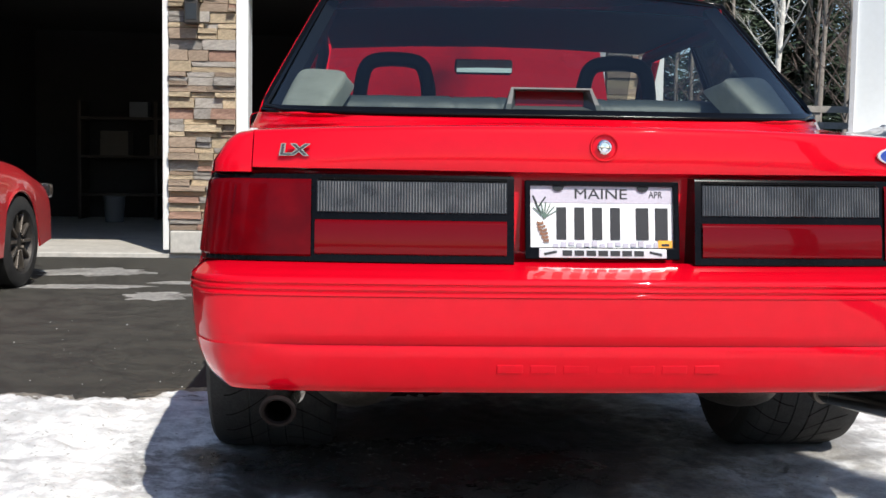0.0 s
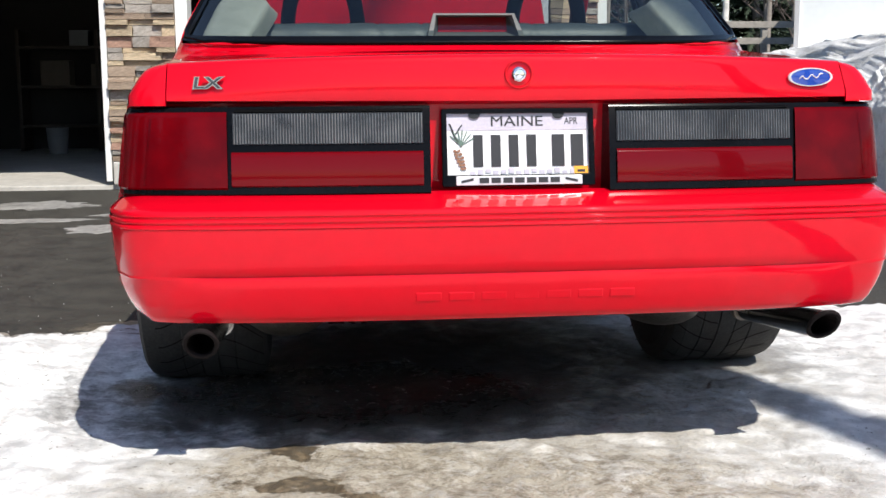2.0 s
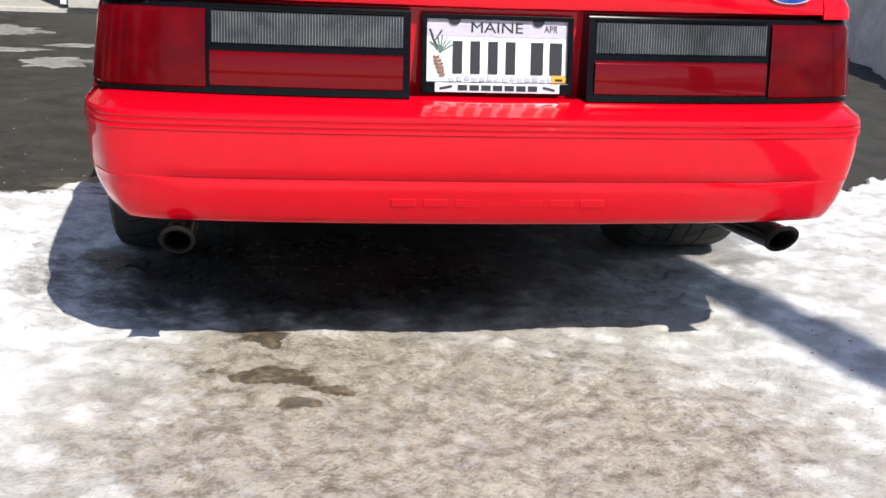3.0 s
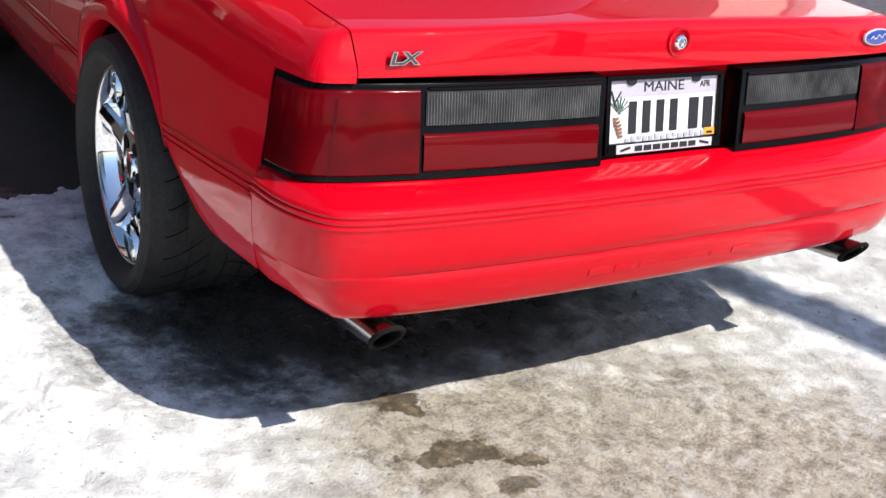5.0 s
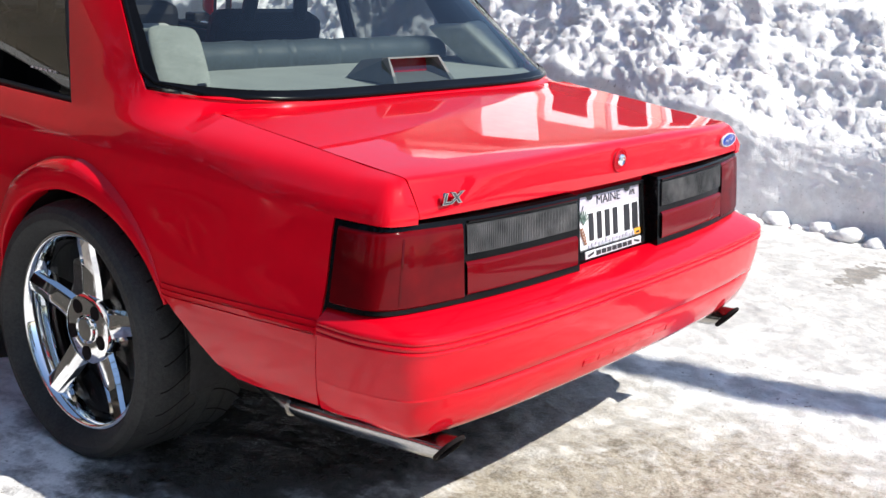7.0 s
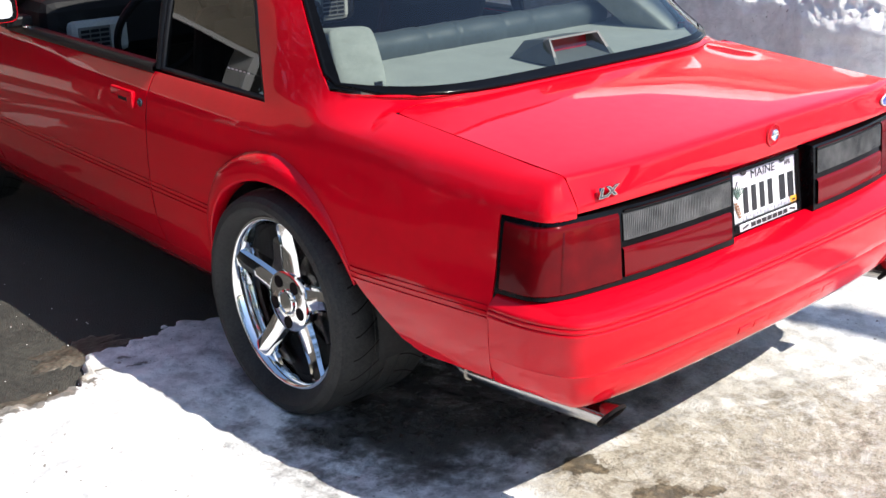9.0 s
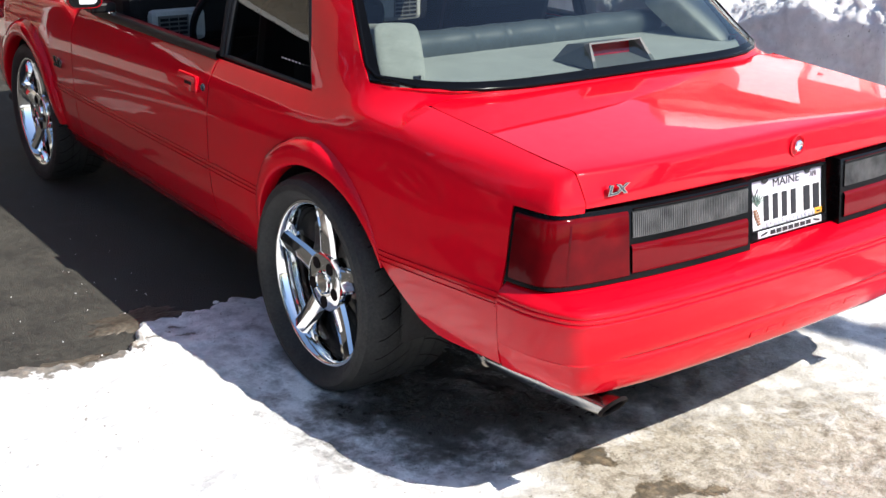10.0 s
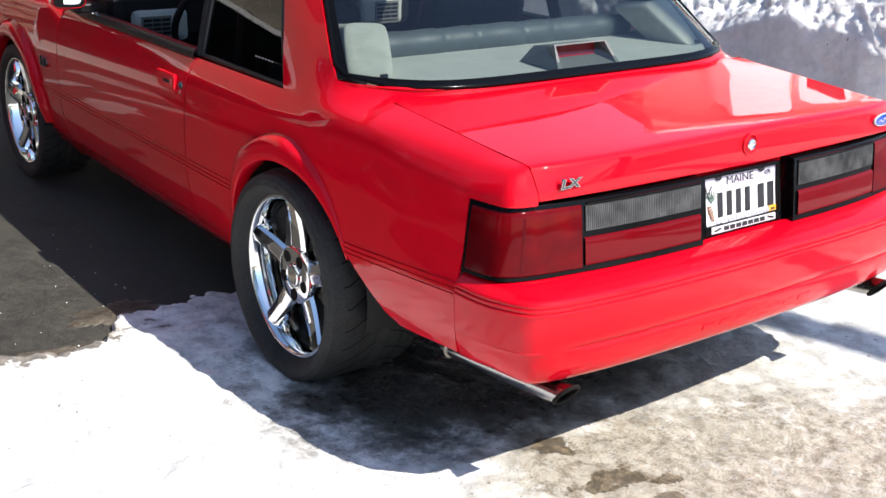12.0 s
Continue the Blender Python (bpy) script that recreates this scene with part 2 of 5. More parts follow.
        wet_and_shade = op("MULTIPLY", span(warp, *((1.3, 0.65) if rx > 0.3 else (1.12, 0.90))), much)
        colour = mixed(wet_and_shade, colour, mixed(span(fine, 0.42, 0.68), tuple((0.55 if rx > 0.3 else 0.3) * q for q in tone), tone))
        rough = op("SUBTRACT", rough, op("MULTIPLY", wet_and_shade, 0.25))
    l.new(colour, b.inputs["Base Color"])
    l.new(rough, b.inputs["Roughness"])
    bp = n.new("ShaderNodeBump")
    bp.inputs["Strength"].default_value, bp.inputs["Distance"].default_value = relief, 0.02
    l.new(op("ADD", op("MULTIPLY", mid, 0.5), op("ADD", op("MULTIPLY", fine, 0.45), op("MULTIPLY", grit, 0.34))), bp.inputs["Height"])
    l.new(bp.outputs[0], b.inputs["Normal"])
    return m


ICE = snow_material(
    "trodden_icy_snow",
    dirt_at=((0.0, -0.45, 1.10, 1.10, 0.9), (-0.36, 0.02, 0.55, 0.46, 1.3), (0.1, 0.9, 1.05, 1.2, 1.0), (-0.1, -0.32, 1.15, 0.85, 1.2), (2.1, 0.1, 1.7, 1.8, 0.50), (-1.30, 1.60, 0.22, 0.10, 1.1)),
    dirty=0.2,
    relief=0.60,
    whites=((0.52, 0.52, 0.515), (0.86, 0.86, 0.845)),
    wet_and_shade_at=((-0.24, 0.98, 0.66, 0.62, 0.90), (-0.38, 0.71, 0.62, 0.38, 0.95), (0.72, 1.1, 0.36, 0.4, 0.5), (-0.465, 0.215, 0.062, 0.050, 0.9), (-0.450, 0.005, 0.105, 0.042, 0.9), (-0.335, -0.070, 0.042, 0.026, 0.9), (-0.40, -0.14, 0.045, 0.022, 0.8), (-1.42, 1.55, 0.28, 0.09, 0.8), (2.6, 0.25, 0.25, 0.06, 0.60)),
)
BANK = snow_material("ploughed_snow", dirty=0.46, whites=((0.76, 0.755, 0.74), (0.93, 0.925, 0.91)), relief=0.65)

OLD_ICE = material("old_grey_ice", (0.21, 0.205, 0.19), 0.55, vary=0.5, scale=3, rgb2=(0.42, 0.41, 0.39), bump=0.3, bscale=60)
SLUSH = material("brown_slush", (0.050, 0.042, 0.031), 0.35, vary=0.6, scale=9, rgb2=(0.15, 0.13, 0.10), bump=0.4, bscale=70)
ASPHALT = material("asphalt", (0.036, 0.034, 0.029), 0.78, vary=0.40, scale=5.0, rgb2=(0.066, 0.062, 0.050), bump=0.9, bscale=190, rvary=0.2)


# ---- building helpers ----
def finish(me, mat, smooth, angle=40):
    me.materials.append(mat)
    if smooth:
        me.polygons.foreach_set("use_smooth", [True] * len(me.polygons))
        me.set_sharp_from_angle(angle=radians(angle))
    return me


def thicken(bm, t):
    """Gives a sheet a second skin t behind it, joined along its free edges."""
    bm.normal_update()
    front, rim = bm.faces[:], [e for e in bm.edges if len(e.link_faces) == 1]
    back = {v: bm.verts.new(v.co - t * v.normal) for v in bm.verts[:]}
    for f in front:
        bm.faces.new([back[v] for v in reversed(f.verts)])
    for e in rim:
        loop = e.link_loops[0]
        a, b = loop.vert, loop.link_loop_next.vert
        bm.faces.new((b, a, back[a], back[b]))


def mesh_part(name, verts, faces, mat, parent=None, label="", smooth=False, thick=0.0, round_edge=0.0, angle=40, facing=0):
    """Links a mesh as one part; facing, +1 or -1, turns a sheet's outer skin to that side of x."""
    me = bpy.data.meshes.new(name)
    me.from_pydata([tuple(v) for v in verts], [], faces)
    me.validate()
    bm = bmesh.new()
    bm.from_mesh(me)
    bmesh.ops.remove_doubles(bm, verts=bm.verts, dist=1e-5)
    bmesh.ops.recalc_face_normals(bm, faces=bm.faces)
    if facing * sum(f.normal.x for f in bm.faces) < 0:
        bmesh.ops.reverse_faces(bm, faces=bm.faces)
    if thick:
        thicken(bm, thick)
    bm.to_mesh(me)
    bm.free()
    ob = new(name, finish(me, mat, smooth, angle))
    if round_edge:
        b = ob.modifiers.new("round", "BEVEL")
        b.width, b.segments, b.limit_method, b.angle_limit = round_edge, 2, "ANGLE", radians(35)
    ob.parent = parent
    if label:
        ob["label"] = label
    return ob


def part(name, bm, mat, parent=None, label="", smooth=False, round_edge=0.0, angle=40):
    me = bpy.data.meshes.new(name)
    bm.to_mesh(me)
    bm.free()
    ob = new(name, finish(me, mat, smooth, angle))
    if round_edge:
        b = ob.modifiers.new("round", "BEVEL")
        b.width, b.segments, b.limit_method, b.angle_limit = round_edge, 2, "ANGLE", radians(35)
    ob.parent = parent
    if label:
        ob["label"] = label
    return ob


def thing(name, label, category, at=(0, 0, 0), kind="", group="", turn=0.0):
    ob = new(name)
    ob.matrix_world = pose(*at, 0, 0, turn)
    return tagged(ob, label, category, group, kind)


def grid(rows, loop=False):
    """Vertices and quads of a sheet from rows of points."""
    k = len(rows[0])
    verts = [p for row in rows for p in row]
    faces = []
    for i in range(len(rows) - 1):
        for j in range(k if loop else k - 1):
            a, b = i * k + j, i * k + (j + 1) % k
            faces.append((a, b, b + k, a + k))
    return verts, faces


def add_box(bm, c, s, m=None):
    r = bmesh.ops.create_cube(bm, size=1.0, matrix=(m or Matrix()) @ Matrix.Translation(c) @ Matrix.Diagonal((*s, 1)))
    return r["verts"]


def box(name, c, s, mat, parent=None, label="", round_edge=0.004, m=None):
    bm = bmesh.new()
    add_box(bm, c, s, m)
    return part(name, bm, mat, parent, label, round_edge=round_edge)


def lathe(profile, n=48):
    """A ring about the x axis from (axial, radius) pairs."""
    rows = [[(a, r * math.cos(2 * math.pi * k / n), r * math.sin(2 * math.pi * k / n)) for k in range(n)] for a, r in profile]
    return grid(rows, True)


def tube(points, radii, n=12, caps=True):
    """A round tube along points."""
    pts = [Vector(p) for p in points]
    rows = []
    for i, p in enumerate(pts):
        way = (pts[min(i + 1, len(pts) - 1)] - pts[max(i - 1, 0)]).normalized()
        if i == 0:
            u = way.cross(Vector((0, 0, 1)) if abs(way.z) < 0.9 else Vector((1, 0, 0)))
        u = (u - way * u.dot(way)).normalized()
        v = way.cross(u)
        r = radii[i] if isinstance(radii, (list, tuple)) else radii
        rows.append([p + r * (math.cos(2 * math.pi * k / n) * u + math.sin(2 * math.pi * k / n) * v) for k in range(n)])
    verts, faces = grid(rows, True)
    if caps:
        faces += [tuple(range(n))[::-1], tuple(range(len(verts) - n, len(verts)))]
    return verts, faces


def lerp_table(table, t):
    """Smooth reading of a table of (t, value...) rows."""
    if t <= table[0][0]:
        return table[0][1:] if len(table[0]) > 2 else table[0][1]
    for a, b in zip(table, table[1:]):
        if t <= b[0]:
            f = (t - a[0]) / (b[0] - a[0])
            out = [u + f * (v - u) for u, v in zip(a[1:], b[1:])]
            return out if len(out) > 1 else out[0]
    return table[-1][1:] if len(table[-1]) > 2 else table[-1][1]


def curve_points(pts, n):
    """Catmull-Rom resampling of a line of points to n points."""
    P = [Vector(p) for p in pts]
    P = [2 * P[0] - P[1]] + P + [2 * P[-1] - P[-2]]
    segs = len(P) - 3
    out = []
    for i in range(n):
        t = i / (n - 1) * segs
        k = min(int(t), segs - 1)
        u = t - k
        a, b, c, d = P[k : k + 4]
        out.append(0.5 * (2 * b + (c - a) * u + (2 * a - 5 * b + 4 * c - d) * u * u + (3 * b - a - 3 * c + d) * u**3))
    return out


def lettering(text, size, m, mat, parent, name, depth=0.0006, label="", shear=0.0, narrow=1.0, bold=0.0):
    """Raised lettering in the built-in font, facing along m's z axis, centred on its origin."""
    cu = bpy.data.curves.new(name, "FONT")
    cu.body, cu.size, cu.extrude, cu.align_x, cu.align_y, cu.shear, cu.offset = text, size, depth, "CENTER", "CENTER", shear, bold
    tmp = new("lettering", cu)
    me = bpy.data.meshes.new_from_object(tmp.evaluated_get(bpy.context.evaluated_depsgraph_get()))
    bpy.data.objects.remove(tmp)
    me.transform(m @ Matrix.Diagonal((narrow, 1, 1, 1)))
    me.materials.clear()
    me.materials.append(mat)
    ob = new(name, me)
    ob.parent = parent
    if label:
        ob["label"] = label
    return ob


# ---- red coupe: body ----
HUB_R, HUB_F = (1.02, 0.325), (3.575, 0.318)
ARCH_R = (1.008, 0.325)
WIDE = [(0.05, 0.917), (0.20, 0.949), (0.45, 0.973), (0.80, 0.992), (1.20, 1.0), (3.20, 1.0), (3.90, 0.985), (4.20, 0.955), (4.45, 0.90)]
WIDE_LOW = [(0.05, 0.968), (0.20, 0.978), (0.45, 0.987), (0.80, 0.996), (1.20, 1.0), (3.20, 1.0), (3.90, 0.985), (4.20, 0.955), (4.45, 0.90)]
SIDE = [(0.20, 0.73), (0.25, 0.775), (0.28, 0.797), (0.33, 0.828), (0.40, 0.8490), (0.47, 0.8585), (0.535, 0.8615), (0.60, 0.862), (0.66, 0.861), (0.73, 0.856), (0.80, 0.846)]
TOP = [(0.05, 0.7105, 0.852), (0.10, 0.7105, 0.858), (0.30, 0.7105, 0.8755), (0.62, 0.7105, 0.9005), (0.692, 0.7125, 0.906), (0.78, 0.736, 0.922), (0.868, 0.769, 0.938), (1.107, 0.806, 0.874), (1.70, 0.806, 0.871), (2.96, 0.800, 0.868), (3.05, 0.745, 0.902), (3.60, 0.725, 0.885), (4.35, 0.68, 0.775)]
SHOULDER = [(0.05, 0.034, 0.842), (0.214, 0.033, 0.856), (0.40, 0.025, 0.865), (0.62, 0.014, 0.874), (0.80, 0.018, 0.870), (0.95, 0.026, 0.864), (1.107, 0.030, 0.858), (1.70, 0.030, 0.856), (2.96, 0.028, 0.853), (3.05, 0.010, 0.885), (3.60, 0.010, 0.868), (4.35, 0.010, 0.760)]
LOW = [(0.20, 0.388), (0.30, 0.379), (0.44, 0.366), (0.50, 0.374), (0.56, 0.412), (0.64, 0.468), (0.70, 0.515), (0.72, 0.50), (0.80, 0.27), (1.38, 0.27), (3.20, 0.27), (3.95, 0.29), (4.35, 0.32)]


def side_x(z, y):
    """Half width of the body at a height: the tail is fuller low down than at the lamps."""
    f = min(1.0, max(0.0, (0.67 - z) / 0.15))
    f = f * f * (3 - 2 * f)
    return lerp_table(SIDE, z) * (lerp_table(WIDE, y) * (1 - f) + lerp_table(WIDE_LOW, y) * f)


def low_z(y):
    z = lerp_table(LOW, y)
    for (cy, cz), r in ((ARCH_R, 0.362), (HUB_F, 0.357)):
        if abs(y - cy) < r:
            z = max(z, cz + math.sqrt(r * r - (y - cy) ** 2))
    return z


def side_column(y, zb=None, n=14, k=8, ztop=None):
    """Points of the body side at y, from its lower edge up over the shoulder."""
    ex, ez = lerp_table(TOP, y)
    zs = min(0.80, ez - 0.06)
    zb = low_z(y) if zb is None else zb
    levels = [zb + (zs - zb) * i / n for i in range(n)]
    levels[-1] = max(levels[-1], 0.779)
    pts = [Vector((side_x(z, y), y, z)) for z in levels]
    a, e = Vector((side_x(zs, y), y, zs)), Vector((ex, y, ez))
    inset, rise = lerp_table(SHOULDER, y)
    c = Vector((a.x - inset, y, min(rise, ez - 0.004)))
    crisp = 2.4
    pts += [((1 - t) ** 2 * a + 2 * crisp * t * (1 - t) * c + t * t * e) / ((1 - t) ** 2 + 2 * crisp * t * (1 - t) + t * t) for t in [i / k for i in range(k + 1)]]
    return pts


def arch_stations(lo, hi, cy, r):
    ys = {round(lo + (hi - lo) * i / 24, 4) for i in range(25)}
    ys = {y for y in ys if abs(abs(y - cy) - r) > 0.015}
    ys |= {round(cy + r * math.cos(math.pi * i / 28), 4) for i in range(29)}
    return sorted(y for y in ys if lo <= y <= hi)


def sided(points, s):
    return [(s * p[0], p[1], p[2]) for p in points]


def side_sheet(name, ys, s, car, label="", zb=None, zt=None):
    v, f = grid([sided(side_column(y, zb), s) for y in ys])
    return mesh_part(name, v, f, PAINT, car, label, smooth=True, thick=0.007, facing=s)


def strip_on_side(name, y0, y1, z, s, car, h=0.0095, out=0.0034, mat=None, label=""):
    """A fine raised line along the body side."""
    rows = []
    for i in range(21):
        y = y0 + (y1 - y0) * i / 20
        zy = z + 0.036 * min(1.0, max(0.0, (0.66 - y) / 0.46))
        rows.append([(s * (side_x(zy + dz, y) + d), y, zy + dz) for dz, d in ((-h / 2, -0.0015), (-h / 2.6, out), (h / 2.6, out), (h / 2, -0.0015))])
    v, f = grid(rows)
    return mesh_part(name, v, f, mat or PAINT, car, label, smooth=True, angle=60)


def plan_sweep(path, profile, factor=None):
    """Sweeps a profile of (outward, z) along a plan path of (x, y)."""
    rows = []
    for i, p in enumerate(path):
        a, b = path[max(i - 1, 0)], path[min(i + 1, len(path) - 1)]
        t = Vector((b[0] - a[0], b[1] - a[1])).normalized()
        nrm = Vector((t.y, -t.x))
        k = factor(i / (len(path) - 1)) if factor else 1.0
        rows.append([(p[0] + nrm.x * d * (k if d < 0 else 1), p[1] + nrm.y * d * (k if d < 0 else 1), z) for d, z in profile])
    return rows


def mirrored_path(half, n):
    """A symmetric plan path through half (x >= 0), from the left end to the right end."""
    right = curve_points([(x, y, 0) for x, y in half], n)
    left = [Vector((-p.x, p.y, 0)) for p in right[::-1]]
    return [(p.x, p.y) for p in left[:-1] + right]


def build_wheel(name, car, at, side, width, hub_x, radius, label, bulge):
    """Chrome five-spoke wheel with tyre; side -1 faces left."""
    hub = new(name)
    hub.parent = car
    hub.matrix_local = pose(side * hub_x, at[0], at[1], 0, 0, 0 if side > 0 else 180)
    hub["label"] = label
    R, w = radius, width
    q = bulge
    prof = [(-0.012, 0.250), (0.2 * q - 0.002, 0.256), (0.80 * q, 0.271), (q, R - 0.042), (0.95 * q, R - 0.026), (0.70 * q - 0.002, R - 0.012), (0.2 * q - 0.008, R - 0.004), (-0.024, R - 0.0005)]
    n_rib = 5
    for k in range(n_rib):
        a0 = -0.034 - (w - 0.068) * k / n_rib
        a1 = -0.034 - (w - 0.068) * (k + 1) / n_rib
        prof += [(a0, R), (a1 + 0.006, R), (a1 + 0.005, R - 0.0025), (a1 + 0.0015, R - 0.0025)]
    prof += [(-w + 0.024, R - 0.004), (-w + 0.010, R - 0.014), (-w + 0.002, R - 0.05), (-w + 0.012, 0.25), (-w + 0.032, 0.212)]
    v, f = lathe(prof, 72)
    tyre = mesh_part("tyre", v, f, TYRE, hub, "worn wide black tyre", smooth=True, angle=30)
    v, f = [], []
    for k in range(30):
        for lo, hi, turn, off in ((0.030, 0.42, 13, 0), (0.58, 0.97, -13, 6)):
            rows = []
            for i in range(7):
                q = i / 6
                a = radians(12 * k + off + turn * q**1.6)
                x = -w * (lo + (hi - lo) * q)
                half = 0.0024 / R
                drop = 0.0012 + 0.006 * max(0.0, 1 - (w + x if turn < 0 else -x) / 0.03)
                rows.append([(x, (R - drop + 0.0022) * math.cos(a + d), (R - drop + 0.0022) * math.sin(a + d)) for d in (-half, half)])
            v2, f2 = grid(rows)
            f += [tuple(n + len(v) for n in face) for face in f2]
            v += v2
    mesh_part("tread_pattern", v, f, SOOT_AND_SHADE, tyre, "slanting black strips for the shade in tread grooves")
    rim = [(-0.010, 0.252), (-0.004, 0.249), (-0.003, 0.243), (-0.008, 0.237), (-0.022, 0.233), (-0.040, 0.226), (-0.09, 0.218), (-0.17, 0.214), (-w + 0.06, 0.218)]
    v, f = lathe(rim, 72)
    mesh_part("rim", v, f, CHROME, hub, "chrome rim", smooth=True, angle=50)
    v, f = lathe([(-w + 0.050, 0.012), (-w + 0.050, 0.12), (-w + 0.035, 0.15), (-w + 0.035, 0.219)], 40)
    mesh_part("brake_shield", v, f, UNDER, hub, "dark brake shield", smooth=True, angle=30)
    # spokes
    for k in range(5):
        m = Matrix.Rotation(radians(90 + 72 * k), 4, "X")
        rows = []
        for t in [i / 8 for i in range(9)]:
            r = 0.052 + t * 0.186
            half = 0.044 - 0.014 * t + 0.012 * max(0, t - 0.8) * 5 * 0.5
            face = -0.036 + 0.022 * t - 0.006 * math.sin(math.pi * t)
            depth = 0.045 - 0.012 * t
            rows.append([m @ Vector(p) for p in ((face - depth, r, -half), (face - 0.012, r, -half * 0.97), (face - 0.002, r, -half * 0.72), (face + 0.004, r, 0.0), (face - 0.002, r, half * 0.72), (face - 0.012, r, half * 0.97), (face - depth, r, half))])
        v, f = grid(rows, True)
        mesh_part("spoke", v, f, CHROME, hub, smooth=True, angle=25)
    v, f = lathe([(-0.085, 0.092), (-0.040, 0.092), (-0.029, 0.088), (-0.026, 0.081), (-0.028, 0.044), (-0.028, 0.037), (-0.021, 0.035), (-0.019, 0.031), (-0.022, 0.028), (-0.022, 0.001)], 48)
    mesh_part("hub_disc", v, f, CHROME, hub, smooth=True, angle=30)
    for k in range(5):
        m = Matrix.Rotation(radians(90 + 36 + 72 * k), 4, "X")
        v, f = lathe([(-0.0254, 0.0185), (-0.0260, 0.0170), (-0.0262, 0.0005)], 18)
        mesh_part("lug_recess_shade", [m @ (Vector(p) + Vector((0, 0.063, 0))) for p in v], f, SOOT_AND_SHADE, hub, "flat black disc for the shade in a lug nut recess")
    v, f = lathe([(-0.098, 0.150), (-0.098, 0.06), (-0.115, 0.06), (-0.115, 0.150)], 40)
    mesh_part("brake_disc", v, f, MUFFLER, hub, "grey brake disc", smooth=True, angle=30)
    bm = bmesh.new()
    add_box(bm, (-0.105, 0.10 * side, 0.09), (0.06, 0.07, 0.11))
    part("brake_caliper", bm, IRON, hub, "dark iron caliper", round_edge=0.012)
    v, f = lathe([(-0.13, 0.21), (-0.135, 0.0005)], 32)
    mesh_part("dust_plate", v, f, UNDER, hub, "dark backing plate")
    return hub


LAMP_LINE = [(0.184, 0.021), (0.35, 0.025), (0.50, 0.035), (0.60, 0.047), (0.68, 0.061), (0.739, 0.079), (0.774, 0.106), (0.791, 0.146), (0.802, 0.206)]


def tail_lamp(car, s):
    """Wrap-round tail lamp with dark red end, clear ribbed strip and red strip in a black housing."""
    half = LAMP_LINE
    dense = [(p.x, p.y) for p in curve_points([(x, y, 0) for x, y in half], 90)]

    def band(x0, x1, rows, y1=None):
        pts = [p for p in dense if x0 <= p[0] <= x1]
        return plan_sweep(pts, rows)

    def lean(x, z):
        f = min(1.0, max(0.0, (x - 0.60) / 0.18))
        return 0.004 * f + 0.022 * f * f * (3 - 2 * f) * min(1.0, max(0.0, (0.772 - z) / 0.17))

    def rake(x, z):
        return 0.125 * (z - 0.60) * min(1.0, max(0.0, (0.83 - x) / 0.12))

    def flip(rows):
        return [[(s * (p[0] + lean(p[0], p[2])), p[1] + rake(p[0], p[2]), p[2]) for p in row] for row in rows]

    lamp = new("tail_lamp")
    lamp.parent = car
    lamp["label"] = "dark wrap-round tail lamp with red and clear lenses"
    prof = [(-0.075, 0.600), (-0.002, 0.600), (0.001, 0.603), (0.001, 0.770), (-0.002, 0.776), (-0.075, 0.778)]
    rows = band(0.0, 0.9, prof)
    v, f = grid(flip(rows))
    n = len(prof)
    f += [tuple(range(n)), tuple(range(len(v) - n, len(v)))]
    mesh_part("housing", v, f, GLOSS_BLACK, lamp, "black lamp housing", smooth=True, angle=30)
    v, f = grid(flip(band(0.5868, 0.8005, [(0.001, 0.612), (0.005, 0.616), (0.006, 0.690), (0.0055, 0.755), (0.004, 0.763), (0.001, 0.766)])))
    mesh_part("end_lens", v, f, LENS_DARK, lamp, "smoked dark red lens", smooth=True)
    v, f = grid(flip(band(0.730, 0.740, [(0.001, 0.618), (0.0062, 0.622), (0.0068, 0.690), (0.0062, 0.752), (0.001, 0.758)])))
    mesh_part("lens_fold", v, f, LENS_FOLD, lamp, "darker upright fold in the lens", smooth=True)
    v, f = grid(flip(band(0.191, 0.5836, [(0.001, 0.617), (0.005, 0.6195), (0.0065, 0.625), (0.007, 0.676), (0.0065, 0.680), (0.005, 0.6835), (0.001, 0.686)])))
    mesh_part("stop_lens", v, f, LENS_RED, lamp, "red lens", smooth=True)
    # ribbed strip: fine upright ridges on a smoky backing
    count, table = 66, [(p[0], p[1]) for p in dense]
    rows = []
    for i in range(41):
        x = 0.199 + 0.379 * i / 40
        y = lerp_table(table, x)
        rows.append([(s * x, y + d + 0.125 * (z - 0.60), z) for d, z in ((0.001, 0.699), (-0.004, 0.702), (-0.004, 0.763), (0.001, 0.766))])
    v, f = grid(rows)
    back = mesh_part("reverse_lens", v, f, LENS_CLEAR, lamp, "clear ribbed reversing lens")
    v, f = [], []
    for i in range(count):
        x = 0.202 + 0.373 * i / (count - 1)
        b = len(v)
        for z in (0.703, 0.762):
            y = lerp_table(table, x) + 0.125 * (z - 0.60)
            v += [(s * (x - 0.0017), y - 0.0038, z), (s * (x - 0.0006), y - 0.0062, z), (s * (x + 0.0006), y - 0.0062, z), (s * (x + 0.0017), y - 0.0038, z)]
        f += [(b + k, b + k + 1, b + k + 5, b + k + 4) for k in range(3)] + [(b + 4, b + 5, b + 6, b + 7)]
    mesh_part("lens_ribs", v, f, LENS_RIB, back, "fine upright ribs")
    zz = 0.768
    rows = []
    for i in range(61):
        x = 0.199 + 0.375 * i / 60
        y = lerp_table([(p[0], p[1]) for p in dense], x) + 0.0203
        rows.append([(s * x, y - 0.0005, zz - 0.003), (s * x, y - 0.005, zz - 0.002), (s * x, y - 0.005, zz + 0.002), (s * x, y - 0.0005, zz + 0.003)])
    v, f = grid(rows)
    mesh_part("rib_edge", v, f, GLOSS_BLACK, lamp)
